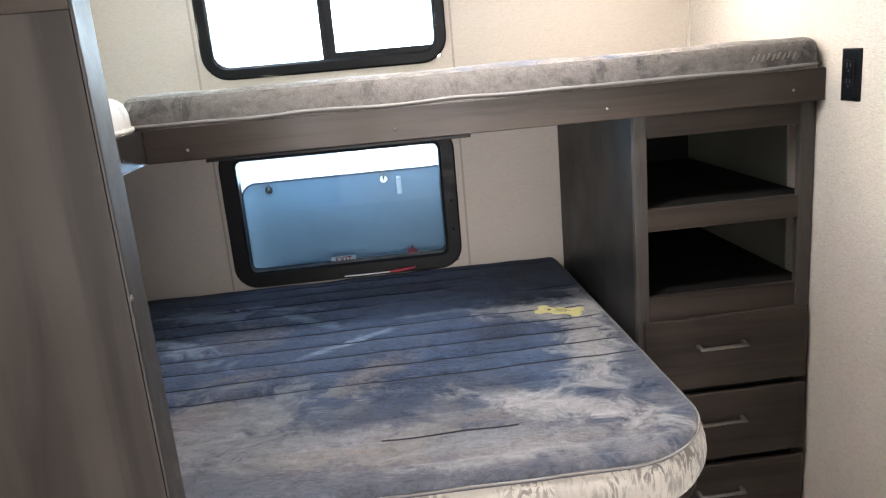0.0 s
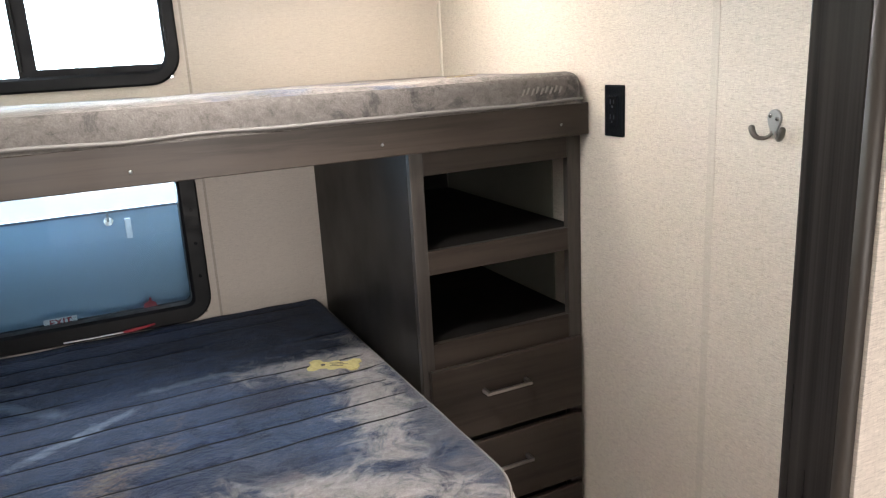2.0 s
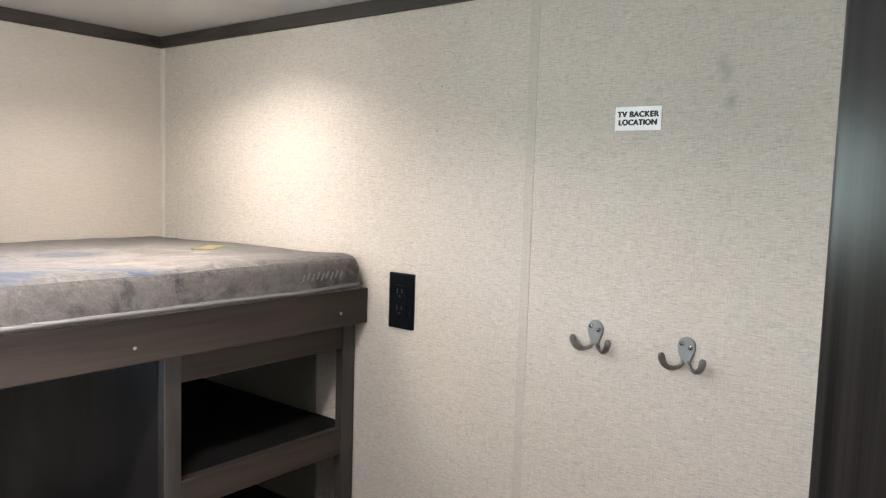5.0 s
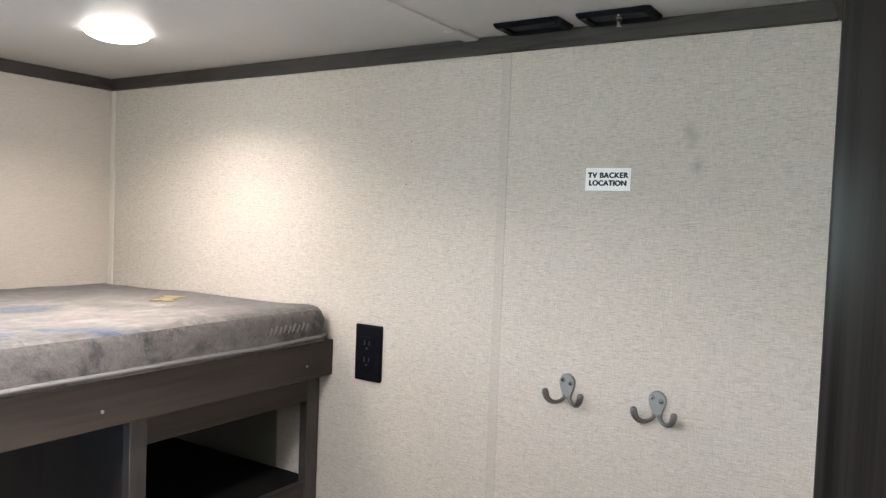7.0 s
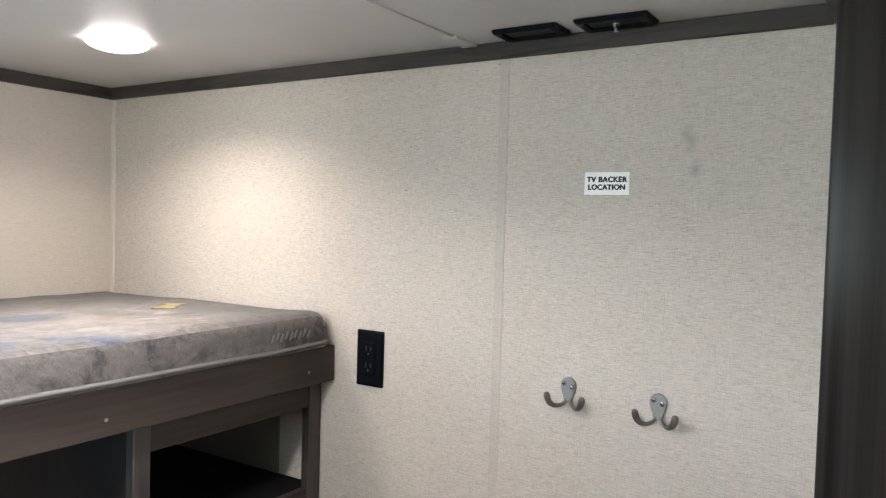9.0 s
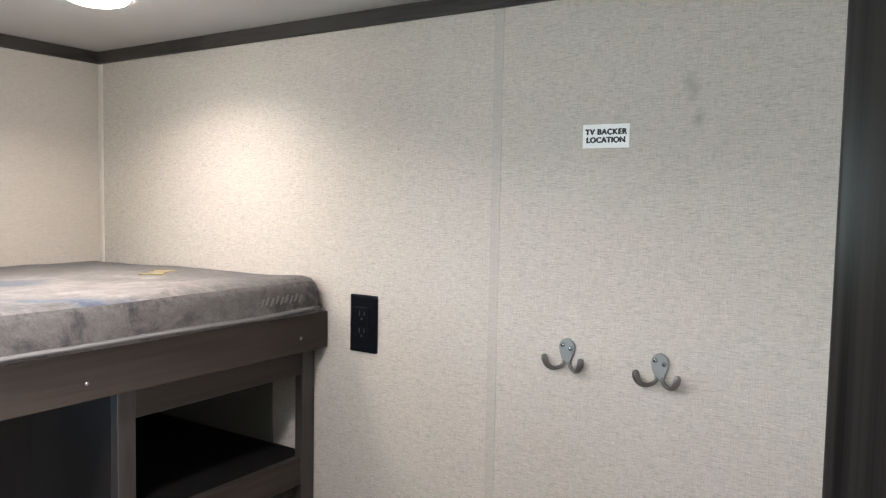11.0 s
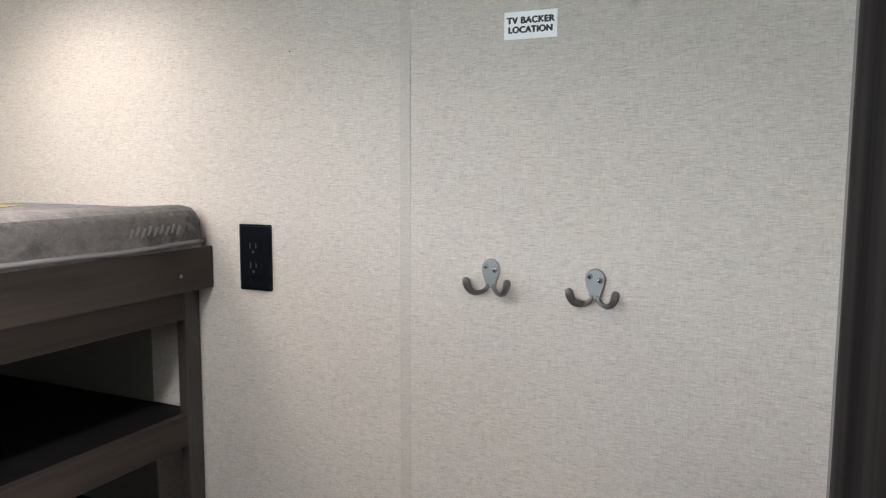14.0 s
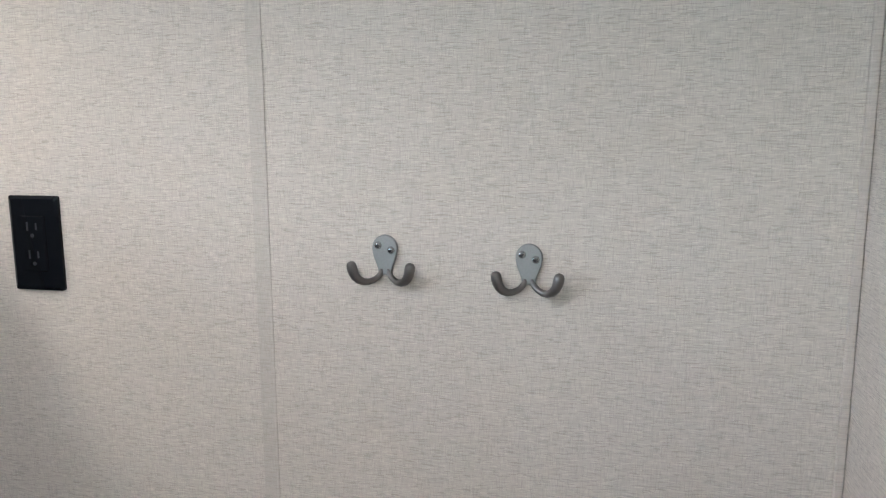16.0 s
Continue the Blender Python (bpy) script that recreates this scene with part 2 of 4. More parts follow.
def spot_mask(n, l, at, size, turn, wander):
    """1 inside a ragged-edged patch, 0 outside."""
    tc, mp, ln, add = n.new("ShaderNodeTexCoord"), n.new("ShaderNodeMapping"), n.new("ShaderNodeVectorMath"), n.new("ShaderNodeMath")
    mp.vector_type, ln.operation, add.operation = "TEXTURE", "LENGTH", "ADD"
    mp.inputs["Location"].default_value, mp.inputs["Scale"].default_value = at, size
    mp.inputs["Rotation"].default_value = (0, 0, radians(turn))
    l.new(tc.outputs["Object"], mp.inputs["Vector"])
    l.new(mp.outputs[0], ln.inputs[0])
    l.new(ln.outputs["Value"], add.inputs[0])
    l.new(ramp(n, l, wander, ((0.25, grey(0.1)), (0.75, grey(1.5)))), add.inputs[1])
    half = n.new("ShaderNodeMath")
    half.operation = "MULTIPLY"
    l.new(add.outputs[0], half.inputs[0])
    half.inputs[1].default_value = 0.5
    return ramp(n, l, half.outputs[0], ((0.58, grey(1)), (0.80, grey(0))))


def plush(name, dark, mid, light, brown, scale, bias, sheen, patches=(), brownness=0.5):
    """Short brushed pile: smeared strokes where the nap lies another way, tan rubbed spots, furrows, fine tufts."""
    m, n, l, b = base_mat(name, mid, 0.92)
    patch = noise_node(n, l, scale * 0.42, 9, (1, 1.15, 1), 0.68, 2.2)
    smear = noise_node(n, l, scale * 0.75, 8, (0.9, 1.5, 1.0), 0.66, 3.4, (0, 0, -0.5))
    tuft = noise_node(n, l, 300, 2, (1, 1, 1), 0.6)
    clump = noise_node(n, l, 70, 4, (0.8, 1.5, 1), 0.66, 0.7, (0, 0, -0.25))
    c = ramp(n, l, patch, ((bias - 0.07, dark), (bias - 0.01, tuple(0.5 * p + 0.5 * q for p, q in zip(dark, mid))), (bias + 0.015, mid), (bias + 0.10, tuple(0.7 * p + 0.3 * q for p, q in zip(mid, light)))))
    wander = noise_node(n, l, 9, 8, (1, 1, 1), 0.72, 1.6)
    for at, size, turn, depth in patches:
        k = n.new("ShaderNodeMath")
        k.operation = "MULTIPLY"
        l.new(spot_mask(n, l, at, size, turn, wander), k.inputs[0])
        k.inputs[1].default_value = abs(depth)
        c = mix(n, l, c, light if depth > 0 else mid, k.outputs[0])
    stroke = ramp(n, l, smear, ((0.53, grey(0)), (0.58, grey(0.62)), (0.66, grey(0.75))))
    broken = ramp(n, l, noise_node(n, l, 30, 4, (0.6, 2, 1), 0.7, 0.8), ((0.40, grey(0)), (0.56, grey(1))))
    c = mix(n, l, c, tuple(0.35 * p + 0.65 * q for p, q in zip(mid, light)), mix(n, l, stroke, broken, 1.0, "MULTIPLY"))
    rubbed = ramp(n, l, noise_node(n, l, scale * 0.8, 8, (1, 1.6, 1), 0.7, 1.5, (0, 0, 0.7)), ((0.56, grey(0)), (0.61, grey(brownness))))
    c = mix(n, l, c, brown, mix(n, l, rubbed, ramp(n, l, clump, ((0.42, grey(0.1)), (0.55, grey(1)))), 1.0, "MULTIPLY"))
    c = mix(n, l, c, ramp(n, l, clump, ((0.34, grey(0.72)), (0.5, grey(1.0)), (0.66, grey(1.14)))), 0.7, "MULTIPLY")
    c = mix(n, l, c, ramp(n, l, tuft, ((0.3, grey(0.75)), (0.7, grey(1.14)))), 0.7, "MULTIPLY")
    l.new(c, b.inputs["Base Color"])
    b.inputs["Sheen Weight"].default_value = sheen
    b.inputs["Sheen Roughness"].default_value = 0.4
    b.inputs["Specular IOR Level"].default_value = 0.15
    bump(n, l, b, mix(n, l, mix(n, l, tuft, clump, 0.6), patch, 0.3), 0.6, 0.007)
    return m


NAVY, BLUE, ASH, PALE, TAN, MIST = (0.012, 0.018, 0.040), (0.042, 0.068, 0.128), (0.082, 0.087, 0.104), (0.180, 0.178, 0.185), (0.155, 0.125, 0.105), (0.17, 0.215, 0.285)


def nap_map(name, low, high, patches, sheen):
    """Brushed pile whose nap lies this way and that: ragged zones of other tones, comb strokes, rubbed tufts."""
    m, n, l, b = base_mat(name, low, 0.92)
    wander = noise_node(n, l, 11, 10, (1, 1, 1), 0.7, 0.8)
    drift = noise_node(n, l, 3.2, 8, (1, 1, 1), 0.66, 1.2)
    tuft = noise_node(n, l, 330, 3, (1, 1, 1), 0.7)
    clump = noise_node(n, l, 48, 5, (0.9, 1.3, 1), 0.7, 0.9, (0, 0, 0.6))
    rough_tuft = noise_node(n, l, 95, 3, (0.7, 1.6, 1), 0.7, 0.4, (0, 0, 0.35))
    broken = ramp(n, l, rough_tuft, ((0.42, grey(0.05)), (0.56, grey(1))))
    c = ramp(n, l, drift, ((0.36, low), (0.62, high)))
    for at, size, turn, tone, depth in patches:
        k = n.new("ShaderNodeMath")
        k.operation = "MULTIPLY"
        l.new(spot_mask(n, l, at, size, turn, wander), k.inputs[0])
        k.inputs[1].default_value = depth
        c = mix(n, l, c, tone, mix(n, l, k.outputs[0], broken, 1.0, "MULTIPLY") if tone == TAN else k.outputs[0])
    comb = noise_node(n, l, 8, 7, (0.8, 2.0, 1), 0.66, 1.6, (0, 0, 0.8))
    c = mix(n, l, c, ramp(n, l, comb, ((0.36, grey(0.80)), (0.55, grey(1.0)), (0.70, grey(1.38)))), 0.8, "MULTIPLY")
    c = mix(n, l, c, ramp(n, l, clump, ((0.32, grey(0.66)), (0.5, grey(1.0)), (0.68, grey(1.32)))), 0.75, "MULTIPLY")
    c = mix(n, l, c, ramp(n, l, tuft, ((0.3, grey(0.72)), (0.7, grey(1.2)))), 0.7, "MULTIPLY")
    l.new(c, b.inputs["Base Color"])
    b.inputs["Sheen Weight"].default_value = sheen
    b.inputs["Sheen Roughness"].default_value = 0.4
    b.inputs["Specular IOR Level"].default_value = 0.12
    bump(n, l, b, mix(n, l, mix(n, l, tuft, rough_tuft, 0.6), clump, 0.4), 0.95, 0.010)
    return m


FROST = (0.255, 0.245, 0.242)
LZ, UZ = 0.79, 1.474
m_plush_low = nap_map("blue_grey_plush", (0.010, 0.0165, 0.041), (0.030, 0.046, 0.085), (
    ((-0.20, 1.90, LZ), (1.15, 0.55, 0.5), 8, BLUE, 0.75), ((-0.1, 1.22, LZ), (1.9, 0.56, 0.5), -4, ASH, 0.9), ((0.36, 1.62, LZ), (0.30, 0.30, 0.5), 0, BLUE, 0.5),
    ((0.57, 1.50, LZ), (0.11, 0.62, 0.5), 4, ASH, 0.7), ((-0.36, 1.54, LZ), (0.36, 0.20, 0.5), 8, PALE, 0.55), ((0.05, 1.28, LZ), (0.75, 0.13, 0.5), -8, PALE, 0.5),
    ((-0.30, 1.38, LZ), (0.5, 0.12, 0.5), -6, PALE, 0.4), ((-0.07, 1.66, LZ), (0.27, 0.085, 0.5), 55, TAN, 0.75), ((-0.41, 2.02, LZ), (0.16, 0.17, 0.5), 0, TAN, 0.6),
    ((-0.455, 1.55, LZ), (0.20, 0.09, 0.5), 20, TAN, 0.75), ((-0.33, 1.74, LZ), (0.13, 0.06, 0.5), 10, TAN, 0.6), ((0.10, 1.36, LZ), (0.3, 0.07, 0.5), 14, TAN, 0.5), ((-0.12, 1.27, LZ), (0.32, 0.06, 0.5), -8, TAN, 0.55), ((0.22, 1.24, LZ), (0.26, 0.05, 0.5), 6, TAN, 0.5), ((-0.02, 1.47, LZ), (0.26, 0.06, 0.5), 22, NAVY, 0.55), ((0.16, 1.22, LZ), (0.3, 0.035, 0.5), 4, PALE, 0.7),
    ((-0.57, 1.97, LZ), (0.24, 0.060, 0.5), -48, MIST, 0.9), ((-0.12, 1.89, LZ), (0.24, 0.024, 0.5), 31, MIST, 0.95), ((0.14, 2.041, LZ), (0.20, 0.024, 0.5), 2, MIST, 0.7),
    ((-0.57, 2.24, LZ), (0.22, 0.09, 0.5), -16, MIST, 0.7), ((-0.36, 2.25, LZ), (0.20, 0.030, 0.5), -20, MIST, 0.55), ((-0.26, 2.11, LZ), (0.22, 0.035, 0.5), -42, MIST, 0.55),
    ((0.40, 1.97, LZ), (0.27, 0.14, 0.5), -8, FROST, 0.8), ((0.54, 1.97, LZ), (0.08, 0.22, 0.5), 0, FROST, 0.65), ((0.475, 1.71, LZ), (0.44, 0.10, 0.5), 74, FROST, 0.85),
    ((0.35, 1.38, LZ), (0.38, 0.085, 0.5), -30, FROST, 0.8), ((0.275, 1.85, LZ), (0.15, 0.085, 0.5), 60, NAVY, 0.8), ((0.24, 1.52, LZ), (0.12, 0.06, 0.5), 20, NAVY, 0.6)), 0.15)
CREAM, STONE, DUSK = (0.23, 0.205, 0.192), (0.115, 0.106, 0.101), (0.095, 0.110, 0.155)
m_plush_up = nap_map("pale_grey_plush", (0.135, 0.126, 0.122), (0.18, 0.167, 0.158), (
    ((0.45, 1.93, UZ), (0.75, 0.42, 0.2), -8, CREAM, 0.9), ((0.98, 2.05, UZ), (0.20, 0.9, 0.2), 0, STONE, 0.9), ((0.3, 2.42, UZ), (1.5, 0.24, 0.2), 0, STONE, 0.8),
    ((0.54, 1.765, UZ), (0.14, 0.055, 0.2), -40, DUSK, 0.95), ((0.36, 1.77, UZ), (0.20, 0.07, 0.2), 10, DUSK, 0.95), ((0.62, 2.07, UZ), (0.10, 0.07, 0.2), 10, DUSK, 0.8),
    ((0.05, 1.95, UZ), (0.5, 0.12, 0.2), 12, DUSK, 0.9), ((0.76, 2.0, UZ), (0.05, 0.14, 0.2), 20, STONE, 0.7), ((-0.3, 2.05, UZ), (0.3, 0.16, 0.2), -10, DUSK, 0.6)), 0.15)
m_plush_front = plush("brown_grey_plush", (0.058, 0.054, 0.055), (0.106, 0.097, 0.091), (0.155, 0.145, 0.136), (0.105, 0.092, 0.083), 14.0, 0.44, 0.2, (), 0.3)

m_band, n, l, b = base_mat("cream_mattress_band", (0.55, 0.51, 0.45), 0.9)
c1 = noise_node(n, l, 1, 4, (60, 60, 9), 0.6, 1.8)
c2 = noise_node(n, l, 6, 4)
cc = ramp(n, l, c1, ((0.44, (0.13, 0.12, 0.11)), (0.53, (0.46, 0.43, 0.38))))
cc = mix(n, l, (0.44, 0.41, 0.365), cc, ramp(n, l, c2, ((0.42, grey(0)), (0.58, grey(1)))))
l.new(cc, b.inputs["Base Color"])
b.inputs["Sheen Weight"].default_value = 0.3
bump(n, l, b, mix(n, l, c1, noise_node(n, l, 300, 2), 0.4), 0.7, 0.006)


# ---- builders ----
def part(name, bm, material, parent=None, label="", smooth=False):
    """Link a bmesh, made in place, as one mesh object under a thing or a part."""
    me = bpy.data.meshes.new(name)
    bmesh.ops.recalc_face_normals(bm, faces=bm.faces[:])
    bm.to_mesh(me)
    bm.free()
    me.materials.append(material)
    if smooth:
        for p in me.polygons:
            p.use_smooth = True
    ob = new(name, me)
    if parent is not None:
        ob.parent = parent
        if parent.type == "EMPTY":
            ob.matrix_parent_inverse = Matrix.Translation(-parent.location)
    if label:
        tagged(ob, label)
    return ob


def thing(name, base, label, category, group="", kind=""):
    ob = new(name)
    ob.location, ob.empty_display_size = base, 0.05
    return tagged(ob, label, category, group, kind)


def add_box(bm, x0, x1, y0, y1, z0, z1, bevel=0.0, seg=2):
    r = bmesh.ops.create_cube(bm, size=1.0)
    vs = r["verts"]
    for v in vs:
        v.co = Vector(((x0 + x1) / 2 + v.co.x * (x1 - x0), (y0 + y1) / 2 + v.co.y * (y1 - y0), (z0 + z1) / 2 + v.co.z * (z1 - z0)))
    if bevel:
        es = list({e for v in vs for e in v.link_edges})
        bmesh.ops.bevel(bm, geom=es, offset=bevel, segments=seg, profile=0.5, affect="EDGES")
    return bm


def box(x0, x1, y0, y1, z0, z1, bevel=0.0, seg=2):
    return add_box(bmesh.new(), x0, x1, y0, y1, z0, z1, bevel, seg)


def add_cyl(bm, at, axis, r, h, seg=20, r2=None):
    g = bmesh.ops.create_cone(bm, cap_ends=True, segments=seg, radius1=r, radius2=r if r2 is None else r2, depth=h)
    turn = Vector((0, 0, 1)).rotation_difference(Vector(axis)).to_matrix().to_4x4()
    bmesh.ops.transform(bm, matrix=Matrix.Translation(at) @ turn, verts=g["verts"])
    return bm


def cyl(at, axis, r, h, seg=20, r2=None):
    return add_cyl(bmesh.new(), at, axis, r, h, seg, r2)


def add_ball(bm, at, size, seg=12):
    g = bmesh.ops.create_uvsphere(bm, u_segments=seg, v_segments=seg // 2 + 2, radius=1)
    for v in g["verts"]:
        v.co = Vector((at[0] + v.co.x * size[0], at[1] + v.co.y * size[1], at[2] + v.co.z * size[2]))
    return bm


def add_tube(bm, pts, radii, seg=10, closed=False):
    """A round tube through points."""
    pts = [Vector(p) for p in pts]
    rings = []
    side = None
    for i, p in enumerate(pts):
        a = pts[i - 1] if (i or closed) else pts[0]
        c = pts[(i + 1) % len(pts)] if (i + 1 < len(pts) or closed) else pts[-1]
        d = (c - a).normalized()
        if side is None:
            side = d.orthogonal().normalized()
        side = (side - d * side.dot(d)).normalized()
        up = d.cross(side)
        r = radii[i] if isinstance(radii, (list, tuple)) else radii
        rings.append([bm.verts.new(p + (side * math.cos(2 * math.pi * k / seg) + up * math.sin(2 * math.pi * k / seg)) * r) for k in range(seg)])
    pairs = list(zip(rings, rings[1:])) + ([(rings[-1], rings[0])] if closed else [])
    for ra, rb in pairs:
        for k in range(seg):
            bm.faces.new((ra[k], ra[(k + 1) % seg], rb[(k + 1) % seg], rb[k]))
    if not closed:
        bm.faces.new(rings[0][::-1])
        bm.faces.new(rings[-1])
    return bm


def rounded_rect(x0, x1, z0, z1, r, seg=8):
    out = []
    for cx, cz, a0 in ((x1 - r, z1 - r, 0), (x0 + r, z1 - r, 90), (x0 + r, z0 + r, 180), (x1 - r, z0 + r, 270)):
        for k in range(seg + 1):
            a = radians(a0 + 90 * k / seg)
            out.append((cx + r * math.cos(a), cz + r * math.sin(a)))
    return out


def ring_solid(bm, loops, make):
    """Skin a closed sweep of equal loops; make(u, v, depth) gives a place."""
    rows = [[bm.verts.new(make(u, v, d)) for u, v in loop] for loop, d in loops]
    for i in range(len(rows)):
        ra, rb = rows[i], rows[(i + 1) % len(rows)]
        for k in range(len(ra)):
            j = (k + 1) % len(ra)
            bm.faces.new((ra[k], ra[j], rb[j], rb[k]))
    return bm


def slab(outline, make, d0, d1):
    """A plate with a given outline between two depths."""
    bm = bmesh.new()
    a = [bm.verts.new(make(u, v, d0)) for u, v in outline]
    c = [bm.verts.new(make(u, v, d1)) for u, v in outline]
    bm.faces.new(a)
    bm.faces.new(c[::-1])
    for k in range(len(a)):
        j = (k + 1) % len(a)
        bm.faces.new((a[k], a[j], c[j], c[k]))
    return bm


def pierced_wall(us, vs, holes, make, d0, d1):
    """A wall of even thickness with rectangular holes; us and vs hold all the hole edges."""
    bm = bmesh.new()
    grid = {(i, j, s): bm.verts.new(make(u, v, d)) for i, u in enumerate(us) for j, v in enumerate(vs) for s, d in enumerate((d0, d1))}

    def solid(i, j):
        if not (0 <= i < len(us) - 1 and 0 <= j < len(vs) - 1):
            return False
        u, v = (us[i] + us[i + 1]) / 2, (vs[j] + vs[j + 1]) / 2
        return not any(a < u < b and c < v < d for a, b, c, d in holes)

    for i in range(len(us) - 1):
        for j in range(len(vs) - 1):
            if not solid(i, j):
                continue
            for s in (0, 1):
                bm.faces.new([grid[k] for k in ((i, j, s), (i + 1, j, s), (i + 1, j + 1, s), (i, j + 1, s))])
            for di, dj, p, q in ((-1, 0, (i, j), (i, j + 1)), (1, 0, (i + 1, j), (i + 1, j + 1)), (0, -1, (i, j), (i + 1, j)), (0, 1, (i, j + 1), (i + 1, j + 1))):
                if not solid(i + di, j + dj):
                    bm.faces.new([grid[(*p, 0)], grid[(*q, 0)], grid[(*q, 1)], grid[(*p, 1)]])
    loose = [v for v in bm.verts if not v.link_faces]
    bmesh.ops.delete(bm, geom=loose, context="VERTS")
    return bm


def letters(text, size, m, material, parent, name="lettering", align="CENTER", spacing=1.0, bold=0.0):
    cu = bpy.data.curves.new(name, "FONT")
    cu.body, cu.size, cu.align_x, cu.align_y, cu.extrude, cu.offset = text, size, align, "CENTER", 0.0002, 0.0
    cu.space_character, cu.space_line = spacing, 0.95
    tmp = bpy.data.objects.new(name, cu)
    scene.collection.objects.link(tmp)
    bpy.context.view_layer.update()
    single = bpy.data.meshes.new_from_object(tmp.evaluated_get(bpy.context.evaluated_depsgraph_get()))
    bpy.data.objects.remove(tmp)
    bm = bmesh.new()
    for k, (dx, dy) in enumerate(((0, 0), (bold, 0), (-bold, 0), (0, bold * 0.7), (0, -bold * 0.7)) if bold else ((0, 0),)):
        shifted = single.copy()
        shifted.transform(Matrix.Translation((dx, dy, 0.00003 * k)))
        bm.from_mesh(shifted)
        bpy.data.meshes.remove(shifted)
    me = bpy.data.meshes.new(name)
    bm.to_mesh(me)
    bm.free()
    me.transform(m)
    me.materials.clear()
    me.materials.append(material)
    ob = new(name, me)
    ob.parent = parent
    if parent.type == "EMPTY":
        ob.matrix_parent_inverse = Matrix.Translation(-parent.location)
    return ob


# ---- structure ----
XE, YN, XW, CEIL = 1.07, 2.505, -1.30, 1.995
YS = -1.7
structure = dict(kind="structure")


def wall_x(u, v, d):
    return (d, u, v)


def wall_y(u, v, d):
    return (u, d, v)


floor = tagged(part("floor", box(XW - 0.1, 1.75, YS - 0.1, YN + 0.05, -0.08, 0.0), m_floor), "unseen grey-brown vinyl plank floor of the trailer, made pale to bounce light", "floor", **structure)

bm = box(XW - 0.1, 1.75, YS - 0.1, YN + 0.05, CEIL, CEIL + 0.05)
add_box(bm, XW, 1.045, 1.387, 1.405, CEIL - 0.003, CEIL + 0.01, 0.0015)
add_box(bm, 0.985, 1.058, 1.380, 1.412, CEIL - 0.005, CEIL + 0.01, 0.002)
ceiling = tagged(part("ceiling", bm, m_ceiling), "smooth pale grey ceiling panels with a joint strip", "ceiling", **structure)

UW, LW = (-0.50, 0.242, 1.505, 1.895), (-0.50, 0.235, 0.812, 1.262)
wall_north = tagged(part("wall_north", pierced_wall((XW - 0.06, UW[0], UW[1], 1.72), (0.0, LW[2], LW[3], UW[2], UW[3], CEIL),
                    (UW, (UW[0], UW[1], LW[2], LW[3])), wall_y, YN, YN + 0.05), m_wall_back), "cream linen-look vinyl wall with two windows", "wall", **structure)
wall_east = thing("wall_east", (XE, 1.5, 0), "cream linen-look vinyl wall of two panels", "wall", **structure)
part("panel", box(XE, XE + 0.05, 1.318, YN, 0.0, CEIL), m_wall, wall_east)
part("panel", box(XE, XE + 0.05, 0.66, 1.3176, 0.0, CEIL), m_wall_marked, wall_east, "panel with two faint grey smudges")
part("joint_strip", box(XE - 0.0008, XE + 0.01, 1.3177, 1.336, 0.0, CEIL - 0.02), m_joint, wall_east)
part("corner_bead", box(XE - 0.004, XE + 0.01, 0.7065, 0.7155, 0.0, CEIL, 0.0015), m_trimstrip, wall_east)
part("corner_bead", box(XE - 0.005, XE + 0.002, YN - 0.016, YN - 0.0005, 0.0, CEIL - 0.031, 0.0018), m_bead, wall_east, "pale plastic corner bead")
for y, z in ((1.338, 1.957), (1.540, 1.7275), (1.531, 1.812)):
    part("nail_head", cyl((XE - 0.0004, y, z), (1, 0, 0), 0.0011, 0.0012, 10), m_black_dull, wall_east, "small dark nail head")
WW = (0.94, 1.70, 1.47, 1.86)
wall_west = tagged(part("wall_west", pierced_wall((YS, WW[0], WW[1], YN), (0.0, WW[2], WW[3], CEIL), (WW,), wall_x, XW - 0.06, XW), m_wall), "plain cream vinyl wall with one window", "wall", **structure)

for i, x in enumerate((0.280, -0.536)):
    tagged(part("trim", box(x - 0.0035, x + 0.0035, YN - 0.0012, YN + 0.004, 0.70, CEIL - 0.022), m_seam), "thin cream joint strip on the wall beside the windows", "trim", **structure)

# doorway between the hall and the bunk room
PY0, PY1, DX0, DX1, HEAD = 0.674, 0.706, -0.24, 0.60, 1.884
tagged(part("wall_south", box(DX1 + 0.012, XE + 0.6, PY0, PY1, 0.0, CEIL), m_wall), "cream linen-look partition wall beside the doorway", "wall", **structure)
tagged(part("wall_closet", box(XW, DX0 - 0.004, 0.7215, 0.752, 0.0, CEIL), m_partition), "dark wood-grain partition panel beside the doorway", "wall", **structure)
tagged(part("wall_header", box(DX0 - 0.012, DX1 + 0.012, PY0, PY1, HEAD + 0.03, CEIL), m_wall), "strip of wall above the doorway", "wall", **structure)
door_frame = thing("door_frame", (0.18, 0.72, 0), "dark wood-grain door frame of an open doorway", "door frame", **structure)


def jamb(x0, x1, inner):
    bm = bmesh.new()
    add_box(bm, x0, x1, 0.690 if inner < 0 else 0.7206, 0.752 if inner < 0 else 0.768, 0.0, HEAD + 0.03, 0.0025)
    return bm


